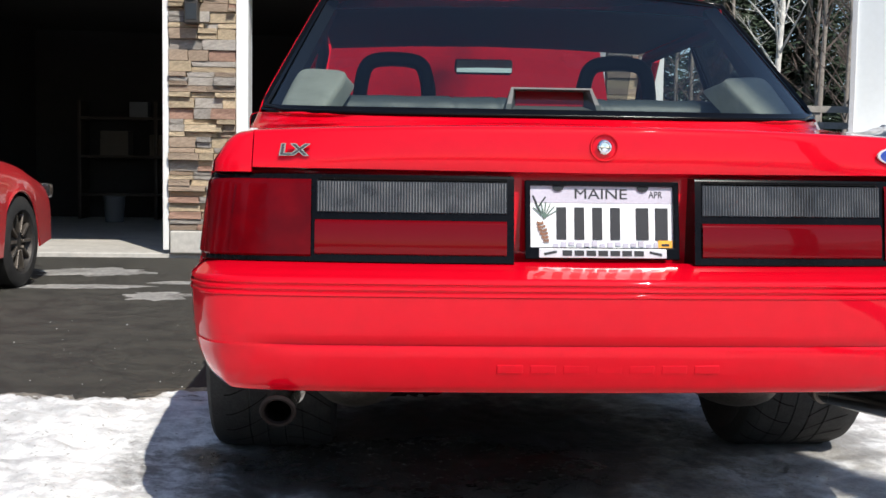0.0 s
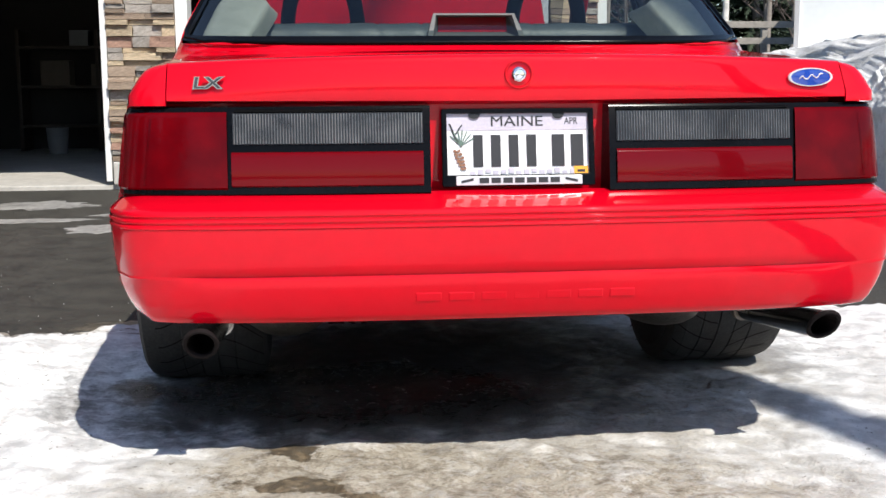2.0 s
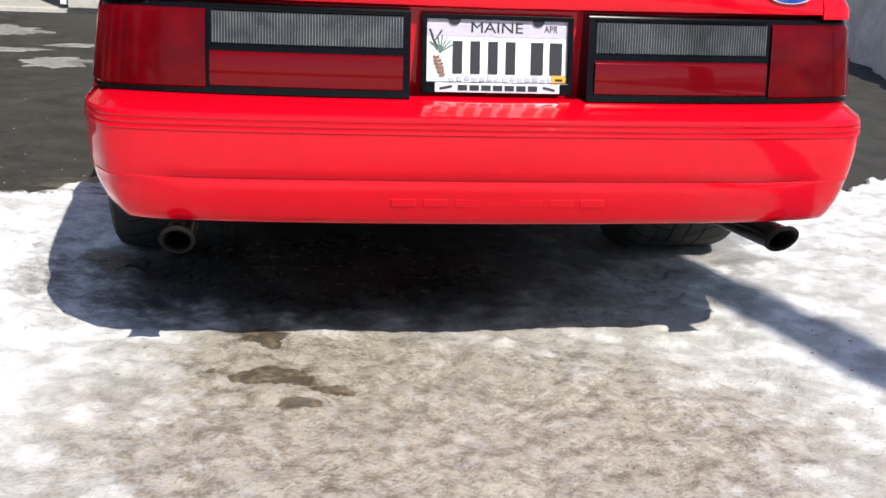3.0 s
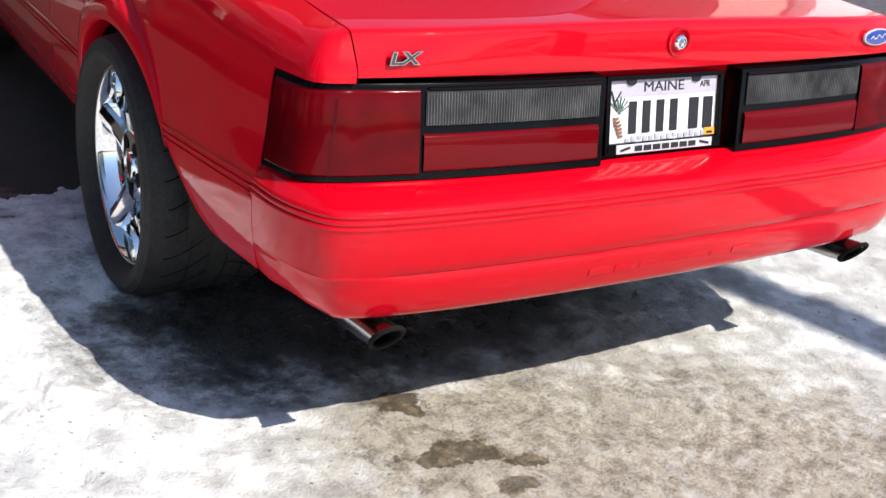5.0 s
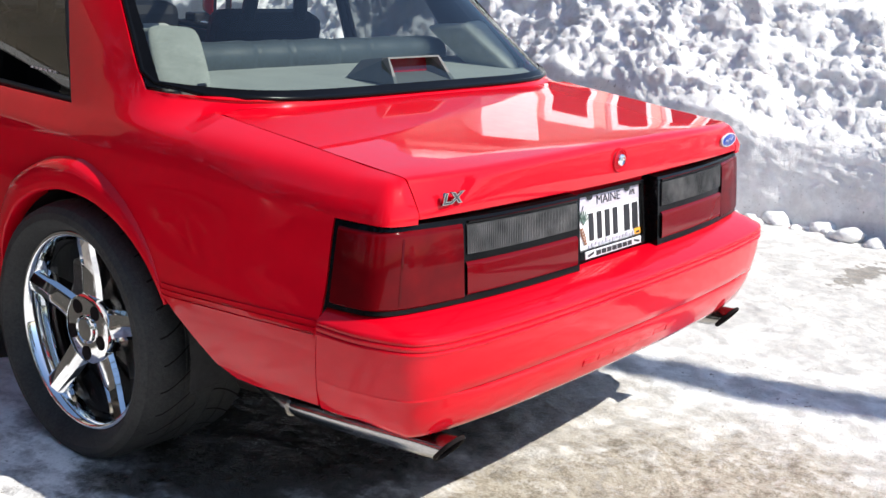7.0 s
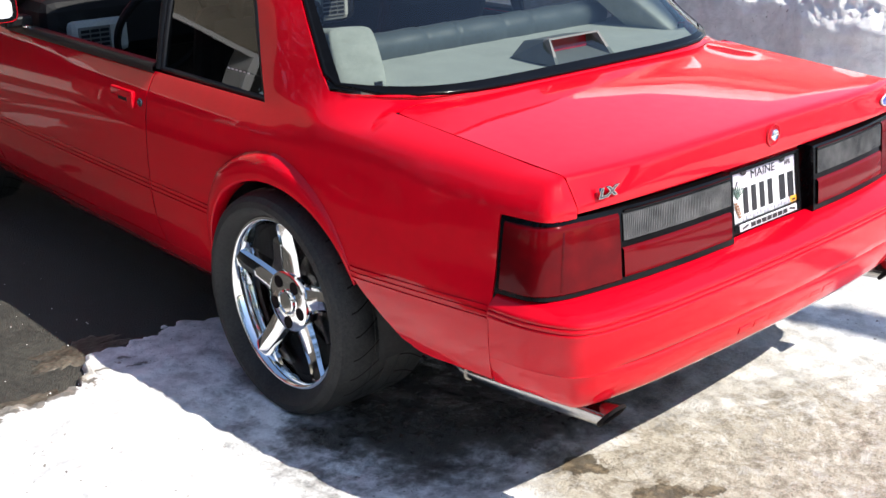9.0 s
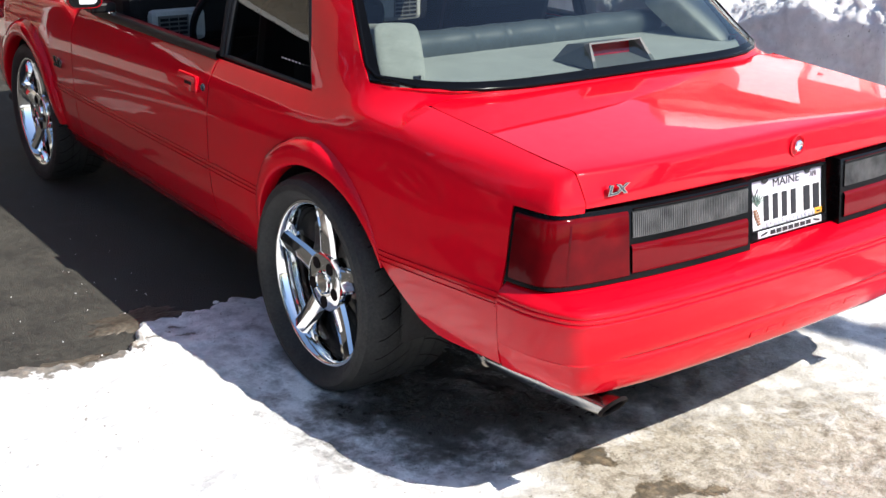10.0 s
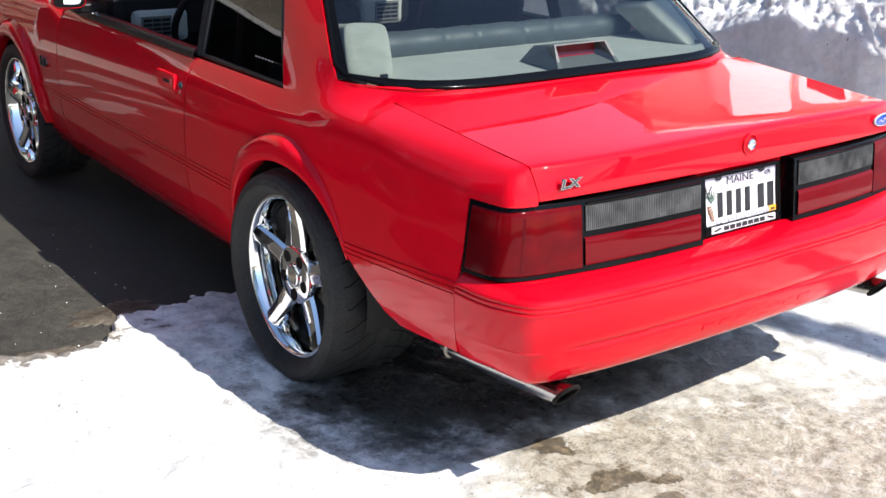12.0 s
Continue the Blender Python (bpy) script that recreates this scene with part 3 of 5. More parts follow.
    return lamp


def build_plate(car):
    """Licence plate in a black frame; its number is drawn as plain bars."""
    plate = new("licence_plate")
    plate.parent = car
    plate["label"] = "white licence plate in a black and silver frame"
    tilt = pose(0, 0.066, 0.688, 90 - 10, 0, 0)

    def flat(name, cx, cy, w, h, lift, mat, label="", r=0.0, slant=0.0):
        bm = bmesh.new()
        vs = add_box(bm, (cx, cy, lift), (w, h, 0.0012))
        if slant:
            bmesh.ops.transform(bm, matrix=Matrix.Translation((cx, cy, 0)) @ Matrix.Rotation(radians(slant), 4, "Z") @ Matrix.Translation((-cx, -cy, 0)), verts=vs)
        bmesh.ops.transform(bm, matrix=tilt, verts=bm.verts)
        return part(name, bm, mat, plate, label)

    # frame: four bars
    for nm, cx, cy, w, h in (("frame_bar", 0, 0.0755, 0.316, 0.010), ("frame_bar", -0.153, 0, 0.011, 0.158), ("frame_bar", 0.153, 0, 0.011, 0.158), ("frame_bar", 0, -0.068, 0.316, 0.024)):
        bm = bmesh.new()
        add_box(bm, (cx, cy, 0.006), (w, h, 0.012))
        bmesh.ops.transform(bm, matrix=tilt, verts=bm.verts)
        part(nm, bm, GLOSS_BLACK, plate, "black plate frame", round_edge=0.002)
    flat("plate_sheet", 0, 0.005, 0.300, 0.142, 0.001, PLATE)
    flat("upper_band", 0, 0.0535, 0.297, 0.034, 0.0022, PLATE_TOP, "grey lilac band")
    for x in (-0.09, 0.085):
        v, f = lathe([(0.0, 0.012), (0.003, 0.012), (0.004, 0.0005)], 20)
        mesh_part("screw_cover", [tilt @ Vector((x + p[1], 0.069 + p[2] * 0.8, 0.004 + p[0])) for p in v], f, BLACK, plate)
    lettering("MAINE", 0.030, tilt @ pose(-0.002, 0.0540, 0.0032), INK, plate, "state_lettering", narrow=1.25)
    lettering("APR", 0.020, tilt @ pose(0.112, 0.0540, 0.0032), INK, plate, "month_lettering", narrow=0.8)
    for x in (-0.083, -0.046, -0.009, 0.028, 0.084, 0.124):
        flat("plain_bar", x, -0.006, 0.020 if x < 0.05 else 0.026, 0.066, 0.003, INK)
    # printed twig and cone
    for k in range(7):
        a = 30 + 18 * k
        flat("printed_needle", -0.118 + 0.014 * math.cos(radians(a)), 0.004 + 0.016 * math.sin(radians(a)), 0.034, 0.0022, 0.0031 + 0.0001 * k, INK_GREEN, slant=a)
    flat("printed_twig", -0.133, 0.030, 0.004, 0.044, 0.0031, INK, slant=22)
    flat("printed_twig", -0.124, 0.036, 0.003, 0.030, 0.0032, INK, slant=-35)
    for k in range(12):
        row, col = k // 2, k % 2
        wide = 0.0095 - 0.0012 * abs(row - 2)
        flat("printed_cone", -0.127 + 0.0025 * row + (col - 0.5) * wide, -0.006 - 0.0072 * row, wide, 0.0050, 0.0036 + 0.0001 * k, INK_BROWN, slant=28 if col else -28)
    for k in range(14):
        flat("printed_tree", -0.095 + 0.016 * k, -0.0515 + 0.002 * (k % 3), 0.011, 0.008 + 0.003 * (k % 2), 0.0031, PLATE_TOP)
    flat("sticker", 0.131, -0.047, 0.030, 0.015, 0.0036, INK_ORANGE, "orange sticker")
    flat("sticker_bar", 0.131, -0.049, 0.016, 0.005, 0.0042, INK)
    # lower silver band with a plain dark word bar between two small marks
    bm = bmesh.new()
    add_box(bm, (0, -0.068, 0.0125), (0.262, 0.019, 0.003))
    bmesh.ops.transform(bm, matrix=tilt, verts=bm.verts)
    part("frame_band", bm, SILVER, plate, "silver band", round_edge=0.0012)
    for k in range(7):
        flat("plain_bar", -0.0735 + 0.0245 * k, -0.068, 0.0195, 0.011, 0.0145, INK)
    for x in (-0.108, 0.108):
        flat("emblem_mark", x, -0.068, 0.026, 0.005, 0.0145, INK, slant=12 if x < 0 else -12)
    return plate


def rear_glass_point(u, v):
    """A point of the rear window: u across from -1 to 1, v up from 0 to 1."""
    k = u**6
    x = u * (0.766 - 0.150 * v - 0.008 * v * v)
    y = 0.642 + 0.598 * v + 0.226 * k * (1 - 0.95 * v)
    z = 0.928 + 0.016 * k + v * (0.416 - 0.036 * u * u - 0.016 * k)
    return Vector((x, y, z))


def frame_line(name, pts, r, mat, parent, label="", n=8, flat=1.0):
    v, f = tube(pts, r, n)
    return mesh_part(name, v, f, mat, parent, label, smooth=True, angle=60)


def lid_front(x):
    """Where the trunk lid ends below the rear window."""
    x = abs(x)
    return min(0.688, rear_glass_point(min(1.0, x / 0.766), 0).y - 0.012) - 0.022 * max(0.0, (x - 0.655) / 0.051) ** 2


def quarter_panel(car, s):
    """Rear side pressing: flank, roof pillar and half of the deck below the rear window."""
    ys = [y for y in arch_stations(0.214, 1.692, ARCH_R[0], 0.362) if min(abs(y - q) for q in (0.692, 0.868, 1.107)) > 0.006]
    ys = sorted(ys + [0.692, 0.868, 1.107])
    cols = [side_column(y) for y in ys]
    v, f = grid(cols)
    tops = [c[-1] for c in cols]

    def pillar_curve(y, a, m=14):
        t = (y - 0.868) / 0.239
        e = Vector((0.614, 1.262, 1.310)).lerp(Vector((0.664, 1.345, 1.246)), t)
        mid = a.lerp(e, 0.5) + Vector((0.008 * (1 - t) + 0.008 * math.sin(math.pi * t), -0.02 * (1 - t), 0.0))
        c = 2 * mid - 0.5 * (a + e)
        return [(1 - q) ** 2 * a + 2 * q * (1 - q) * c + q * q * e for q in [k / m for k in range(m + 1)]]

    rise = [(y, p) for y, p in zip(ys, tops) if 0.8675 < y < 1.1075]
    first = pillar_curve(0.868, rise[0][1])
    glass = [rear_glass_point(1, k / 14) + Vector((0.012, 0.0, -0.006)) for k in range(15)]
    rows = []
    for y, a in rise:
        k2 = (1 - (y - 0.868) / 0.239) ** 2
        rows.append([p + (g - q) * k2 * min(1.0, i / 2) for i, (p, q, g) in enumerate(zip(pillar_curve(y, a), first, glass))])
    for more in (rows, None):
        if more is None:
            side = [p for y, p in zip(ys, tops) if 0.6915 < y < 0.8685]
            more = []
            for i in range(25):
                u = i / 24
                a = Vector((u * side[0].x, lid_front(u * side[0].x) + 0.004, 0.9155 - 0.0095 * u * u))
                b = rear_glass_point(u, 0) + Vector((0.012 * u, 0.0, -0.006))
                more.append(side if i == 24 else [a.lerp(b, (p.y - 0.692) / 0.176) for p in side])
        v2, f2 = grid(more)
        f += [tuple(i + len(v) for i in q) for q in f2]
        v = v + v2
    # corner above the lamp, round the end of the lid
    plan = curve_points([(0.7105, 0.0790, 0), (0.755, 0.088, 0), (0.783, 0.108, 0), (0.7945, 0.152, 0), (side_x(0.797, 0.214) + 0.0008, 0.214, 0)], 18)
    rows = []
    for i, p in enumerate(plan):
        yi = 0.126 + 0.088 * (i / 17)
        ex, ez = lerp_table(TOP, yi)
        e = Vector((ex, yi, ez + 0.004 * (1 - i / 17)))
        a = Vector((p.x - 0.0005, p.y, 0.80))
        c = Vector((a.x - 0.031 * min(1.0, i / 5), a.y + 0.012 + 0.024 * (1 - i / 17) ** 2, e.z - 0.006))
        rows.append([Vector((p.x, p.y, 0.779))] + [((1 - t) ** 2 * a + 4.8 * t * (1 - t) * c + t * t * e) / ((1 - t) ** 2 + 4.8 * t * (1 - t) + t * t) for t in [k / 8 for k in range(9)]])
    shift = [b - a for a, b in zip(rows[-1], cols[0][-10:])]
    rows = [[p + d * (i / 17) ** 2 for p, d in zip(row, shift)] for i, row in enumerate(rows)]
    v2, f2 = grid(rows)
    f += [tuple(i + len(v) for i in q) for q in f2]
    v = v + v2
    me = bpy.data.meshes.new("quarter_panel")
    me.from_pydata([(s * p[0], p[1], p[2]) for p in v], [], f)
    bm = bmesh.new()
    bm.from_mesh(me)
    bpy.data.meshes.remove(me)
    bmesh.ops.remove_doubles(bm, verts=bm.verts, dist=1e-4)
    bmesh.ops.recalc_face_normals(bm, faces=bm.faces)
    soft = [q for q in bm.verts if q.co.z > 0.872 and 0.66 < q.co.y < 1.25 and not q.is_boundary]
    for k in range(34):
        bmesh.ops.smooth_vert(bm, verts=soft, factor=0.5, use_axis_x=True, use_axis_y=True, use_axis_z=True)
    thicken(bm, 0.006)
    return part("quarter_panel", bm, PAINT, car, smooth=True, angle=50)


def build_coupe():
    car = thing("coupe_car", "bright red two-door notchback coupe with chrome wheels and raised hood", "car")
    # bumper cover round the tail
    half = [(0.0, -0.058), (0.25, -0.055), (0.50, -0.046), (0.66, -0.032), (0.742, -0.017), (0.787, 0.008), (0.8145, 0.056), (0.8325, 0.110), (0.8395, 0.160), (0.8425, 0.212)]
    path = mirrored_path(half, 56)
    prof = [(-0.100, 0.604), (-0.080, 0.603), (-0.055, 0.597), (-0.030, 0.589), (-0.014, 0.5825), (-0.008, 0.5797), (-0.0045, 0.5775), (-0.0022, 0.5755), (-0.0006, 0.5732), (0.0005, 0.5708), (0.0012, 0.5685), (0.0010, 0.5665), (-0.0022, 0.5650), (-0.0022, 0.5625), (0.0008, 0.5618), (0.0021, 0.5602), (0.0027, 0.5580), (0.0024, 0.5545), (-0.0012, 0.5530), (-0.0012, 0.5505), (0.0012, 0.5498), (0.0027, 0.5482), (0.0034, 0.5460), (0.0030, 0.5425), (0.0002, 0.5410), (0.0, 0.530), (-0.001, 0.505), (-0.004, 0.470), (-0.0065, 0.4505), (-0.0105, 0.4465), (-0.0100, 0.4440), (-0.0085, 0.4400), (-0.011, 0.420), (-0.017, 0.393), (-0.026, 0.365), (-0.033, 0.352), (-0.043, 0.347), (-0.055, 0.347)]

    def ease(q):
        q = min(1.0, max(0.0, q))
        return q * q * (3 - 2 * q)

    # the ledge reaches in under the lamps and runs out towards the flank, where the lower edge rises
    foot = []
    for p in curve_points([(0.0, 0.030, 0)] + [(x, y, 0) for x, y in LAMP_LINE], 80):
        q = min(1.0, max(0.0, (p.x - 0.60) / 0.18))
        foot.append((p.x + 0.004 * q + 0.022 * q * q * (3 - 2 * q), p.y))
    rows = []
    for i, p in enumerate(path):
        a, b = path[max(i - 1, 0)], path[min(i + 1, len(path) - 1)]
        t = Vector((b[0] - a[0], b[1] - a[1])).normalized()
        near = min(foot, key=lambda q: (abs(p[0]) - q[0]) ** 2 + (p[1] - q[1]) ** 2)
        near = Vector((math.copysign(near[0], p[0]) - 0.022 * t.y, near[1] + 0.022 * t.x))
        lip = Vector((p[0] - 0.004 * t.y, p[1] + 0.004 * t.x))
        corner = 1.0 + 0.55 * math.exp(-(((p[1] - 0.015) / 0.055) ** 2)) - 0.25 * ease((p[1] - 0.10) / 0.10)
        row = []
        for d, z in prof:
            if z > 0.578:
                q = lip.lerp(near, min(1.0, -d / 0.085))
                row.append((q.x, q.y, z))
                continue
            k = corner if z < 0.50 else 1.0
            if 0.442 < z < 0.448:
                d += 0.0035 * ease((abs(p[0]) - 0.60) / 0.16)
            d = d * k if d < 0 else d
            row.append((p[0] + t.y * d, p[1] - t.x * d, z + 0.026 * ease((p[1] - 0.0) / 0.12) * ease((0.465 - z) / 0.11)))
        rows.append(row)
    v, f = grid(rows)
    bumper = mesh_part("rear_bumper", v, f, PAINT, car, smooth=True, thick=0.005, angle=50)
    # word pressed into the bumper, as plain raised blocks
    for k in range(7):
        bm = bmesh.new()
        add_box(bm, (0, 0, 0), (0.052, 0.0045, 0.019), Matrix.Translation((-0.197 + 0.0655 * k, -0.0388, 0.400)) @ Matrix.Rotation(radians(12), 4, 'X'))
        part("raised_block", bm, PAINT, bumper, round_edge=0.0026)
    # tail panel between the lamps
    rows = [[(x, y, z) for y, z in ((0.100, 0.590), (0.096, 0.61), (0.092, 0.78), (0.085, 0.786))] for x in (-0.72, -0.4, -0.18, 0.0, 0.18, 0.4, 0.72)]
    rows = [[(x, y + (0.10 if abs(x) > 0.7 else 0), z) for x, y, z in row] for row in rows]
    v, f = grid(rows)
    mesh_part("tail_panel", v, f, PAINT, car, smooth=True, thick=0.004)
    for s in (-1, 1):
        tail_lamp(car, s)
    build_plate(car)
    # trunk lid
    rows = []
    prof = [(0.100, -0.090), (0.066, -0.0965), (0.056, -0.094), (0.053, -0.080), (0.055, -0.050), (0.0572, -0.020), (0.0590, -0.0095), (0.0632, -0.0035), (0.0700, -0.0008), (0.085, 0.0006), (0.16, 0.004), (0.28, 0.010), (0.40, 0.018), (0.52, 0.026), (0.60, 0.031), (0.648, 0.036)]
    for i in range(33):
        x = -0.7075 + 1.415 * i / 32
        q = abs(x) / 0.7075
        row = []
        for k, (y, dz) in enumerate(prof):
            front = k / (len(prof) - 1)
            edge = -0.024 * q**2 * (1 - front) - 0.010 * q**2 * front
            low = k < 4
            zc = 0.880 + dz + (edge if not low else edge * 0.1)
            if k < 3:
                zc = 0.7845 + 0.004 * q + (0.003 if k == 0 else 0)
            if y > 0.40:
                y = 0.40 + (y - 0.40) * (lid_front(x) - 0.40) / 0.248
            lean = (0.1, 0.1, 0.1, 0.22, 0.33, 0.78)[k] if k < 6 else max(0.0, 1.0 - max(0.0, y - 0.07) / 0.35)
            row.append((x, y + 0.022 * q**2.5 * (1 - front) + 0.040 * q**5 * lean, zc))
        rows.append(row)
    v, f = grid(rows)
    lid = mesh_part("trunk_lid", v, f, PAINT, car, smooth=True, thick=0.005, angle=60)
    # lock with ring, oval badge, trim-level badge
    m = pose(0.0, 0.054, 0.838, 90, 0, 0)
    v, f = lathe([(0.001, 0.030), (0.004, 0.029), (0.004, 0.026), (0.001, 0.024)], 32)
    mesh_part("lock_surround", [m @ Vector((p[1], p[2], p[0])) for p in v], f, PAINT, lid, smooth=True)
    v, f = lathe([(-0.002, 0.016), (0.006, 0.0155), (0.009, 0.013), (0.010, 0.010), (0.007, 0.0085), (0.0075, 0.0005)], 28)
    mesh_part("trunk_lock", [m @ Vector((p[1], p[2], p[0])) for p in v], f, CHROME, lid, "chrome trunk lock", smooth=True, angle=30)
    m = pose(0.624, 0.0685, 0.829, 90 + 3, 0, 2.5)
    v, f = lathe([(0.0, 1.0), (0.004, 0.98), (0.0045, 0.90), (0.004, 0.88)], 40)
    badge = mesh_part("oval_badge", [m @ Vector((p[1] * 0.050, p[2] * 0.0195, p[0])) for p in v], f, SILVER, lid, "blue oval badge with silver rim", smooth=True, angle=30)
    v, f = lathe([(0.003, 0.88), (0.0045, 0.5), (0.005, 0.001)], 40)
    mesh_part("badge_field", [m @ Vector((p[1] * 0.050, p[2] * 0.0195, p[0])) for p in v], f, BLUE, badge, "blue enamel field", smooth=True)
    pts = [m @ Vector((-0.026 + 0.0065 * k, 0.0045 * math.sin(k * 1.9) + 0.001 * k - 0.003, 0.0052)) for k in range(9)]
    frame_line("badge_mark", curve_points(pts, 24), 0.0013, SILVER, badge, "silver flourish", n=5)
    m = pose(-0.627, 0.0690, 0.8230, 90 + 3, 0, -2.5)
    lettering("LX", 0.031, m @ pose(0, 0, 0.002), STEEL, lid, "trim_level_letters", depth=0.0028, label="bright chrome letter edges", shear=0.12, narrow=1.5, bold=0.0019)
    lettering("LX", 0.031, m @ pose(0, 0, 0.0044), BADGE, lid, "letter_faces", depth=0.0006, label="dark chrome letter faces", shear=0.12, narrow=1.5, bold=0.0003)
    # sides
    for s in (-1, 1):
        quarter = quarter_panel(car, s)
        door_ys = [1.6985 + (2.955 - 1.6985) * i / 26 for i in range(27)]
        v, f = grid([sided(side_column(y, 0.325), s) for y in door_ys])
        door = mesh_part("door", v, f, PAINT, car, smooth=True, thick=0.007, facing=s)
        rows = [sided([(side_x(z, y), y, z) for z in (0.225, 0.245, 0.265, 0.285, 0.305, 0.319)], s) for y in [1.37 + (3.22 - 1.37) * i / 16 for i in range(17)]]
        v, f = grid(rows)
        mesh_part("rocker_panel", v, f, PAINT, car, smooth=True, thick=0.006, facing=s)
        for y in (1.6953, 2.9585):
            v, f = grid([sided([p + Vector((-0.0022, dy, 0)) for p in side_column(y, 0.326)], s) for dy in (-0.0045, 0.0045)])
            mesh_part("door_gap_shade", v, f, VINYL_DARK, car, "black strip for the shade in the door gap", smooth=True)
        fender = side_sheet("front_fender", [y for y in arch_stations(2.962, 4.30, HUB_F[0], 0.357)], s, car)
        for z in (0.504, 0.518, 0.532):
            strip_on_side("moulding_line", 0.22, 0.69, z, s, quarter)
            strip_on_side("moulding_line", 1.356, 1.690, z, s, quarter)
            strip_on_side("moulding_line", 1.70, 2.953, z, s, door)
            strip_on_side("moulding_line", 2.964, 3.235, z, s, fender)
        # flared arch lips
        for (cy, cz), r, host in ((ARCH_R, 0.362, quarter), (HUB_F, 0.357, fender)):
            rows = []
            for i in range(41):
                a = radians((4 + 150 * i / 40) if cy < 2 else (4 + 172 * i / 40))
                k = math.sin(a) ** 0.5
                fade = min(1.0, (math.degrees(a) - 4) / 50, max(0.0, 154 - math.degrees(a)) / 62) if cy < 2 else 1.0
                row = []
                for dr, out in ((-0.004, -0.030), (-0.006, 0.014), (-0.003, 0.023), (0.004, 0.0275), (0.020, 0.0285), (0.040, 0.0265), (0.054, 0.0225), (0.062, 0.0165), (0.068, 0.0050), (0.073, -0.004)):
                    rr = r + 0.004 * (1 - fade) + dr * ((0.55 + 0.45 * k) * fade if dr > 0 else 1)
                    y, z = cy + rr * math.cos(a), cz + rr * math.sin(a)
                    row.append((s * (side_x(z, y) + 0.0005 + 0.0025 * fade + out * (0.6 + 0.4 * k) * (fade if out > 0 else 1.0)), y, z))
                rows.append(row)
            v, f = grid(rows)
            mesh_part("arch_flare", v, f, PAINT, host, smooth=True, angle=70)
            rows = [[(s * ax, cy + rr * math.cos(a), cz + rr * math.sin(a)) for ax, rr in ((0.50, 0.05), (0.51, r + 0.012), (0.70, r + 0.012), (0.815, r + 0.012))] for a in [radians(-8 + 196 * k / 30) for k in range(31)]]
            v, f = grid(rows)
            mesh_part("wheel_well", v, f, UNDER, host, "dark wheel well", smooth=True)
        # quarter window
        q = [(0.788, 1.117, 0.874), (0.790, 1.672, 0.879), (0.666, 1.716, 1.236), (0.653, 1.338, 1.236)]
        rows = [[Vector(q[0]).lerp(Vector(q[1]), t).lerp(Vector(q[3]).lerp(Vector(q[2]), t), w) + Vector((0.010 * math.sin(math.pi * w), 0, 0)) for w in [k / 8 for k in range(9)]] for t in [k / 8 for k in range(9)]]
        v, f = grid([sided(r, s) for r in rows])
        win = new("quarter_window")
        win.parent = car
        win["label"] = "fixed dark tinted quarter window with black rubber frame"
        pane = mesh_part("pane", v, f, GLASS_DARK, win, "tinted glass", smooth=True)
        loop = [rows[0][k] for k in range(9)] + [rows[k][8] for k in range(1, 9)] + [rows[8][k] for k in range(7, -1, -1)] + [rows[k][0] for k in range(7, -1, -1)]
        frame_line("rubber_frame", sided(loop, s), 0.010, RUBBER, win, "black rubber frame")
        for k in range(6):
            a = rows[1][1].lerp(rows[2][1], 0.15 + 0.3 * k)
            bm = bmesh.new()
            add_box(bm, (s * (a.x + 0.003), a.y, a.z + 0.012), (0.001, 0.010, 0.0045))
            part("plain_bar", bm, SILVER, pane)
        # B-pillar and front door frame
        frame_line("centre_pillar", sided([(0.786, 1.694, 0.874), (0.744, 1.712, 1.03), (0.674, 1.736, 1.242)], s), 0.021, RUBBER, car, "black centre pillar")
        frame_line("front_pillar", sided([(0.684, 2.33, 1.256), (0.735, 2.70, 1.07), (0.762, 3.00, 0.905)], s), 0.024, PAINT, car)
        rows = [sided([(0.800, y, 0.864), (0.818, y, 0.868), (0.817, y, 0.886), (0.808, y, 0.897), (0.786, y, 0.899), (0.776, y, 0.890)], s) for y in (1.70, 2.2, 2.80)]
        v, f = grid(rows)
        mesh_part("belt_trim", v, f, RUBBER, door, "black belt trim", smooth=True, thick=0.003)
        bm = bmesh.new()
        add_box(bm, (s * 0.806, 2.66, 0.899), (0.030, 0.12, 0.010))
        part("belt_end", bm, CHROME, door, "bright metal belt end", round_edge=0.003)
        # door handle
        for nm, y, z, sy, sz, d, mat in (("handle_cup", 1.826, 0.772, 0.112, 0.030, -0.0050, VINYL_DARK), ("handle_flap", 1.828, 0.794, 0.142, 0.027, 0.012, PAINT), ("handle_end", 1.776, 0.774, 0.034, 0.046, 0.010, PAINT)):
            bm = bmesh.new()
            add_box(bm, (s * (side_x(z, y) + d - 0.002), y, z), (0.016, sy, sz))
            part(nm, bm, mat, door, "red flap handle" if mat is PAINT else "black block for the shade in the handle recess", round_edge=0.006)
        v, f = lathe([(0.0, 0.0135), (0.004, 0.0125), (0.006, 0.009), (0.003, 0.006), (0.003, 0.0005)], 20)
        mesh_part("door_lock", [(s * (side_x(0.775, 1.732) + p[0]), 1.732 + p[1], 0.775 + p[2]) for p in v], f, BADGE, door, "dark chrome lock", smooth=True, angle=30)
        # mirror
        mir = new("door_mirror")
        mir.parent = car
        mir["label"] = "red door mirror"
        def rounded(k, wx, wz, t):
            ring = []
            for a in [2 * math.pi * i / 28 for i in range(28)]:
                cx, cz = math.copysign(abs(math.cos(a)) ** 0.5, math.cos(a)), math.copysign(abs(math.sin(a)) ** 0.5, math.sin(a))
                ring.append((s * (0.908 + wx * k * cx), 2.600 + t + 0.012 * cx, 0.972 + wz * k * cz))
            return ring

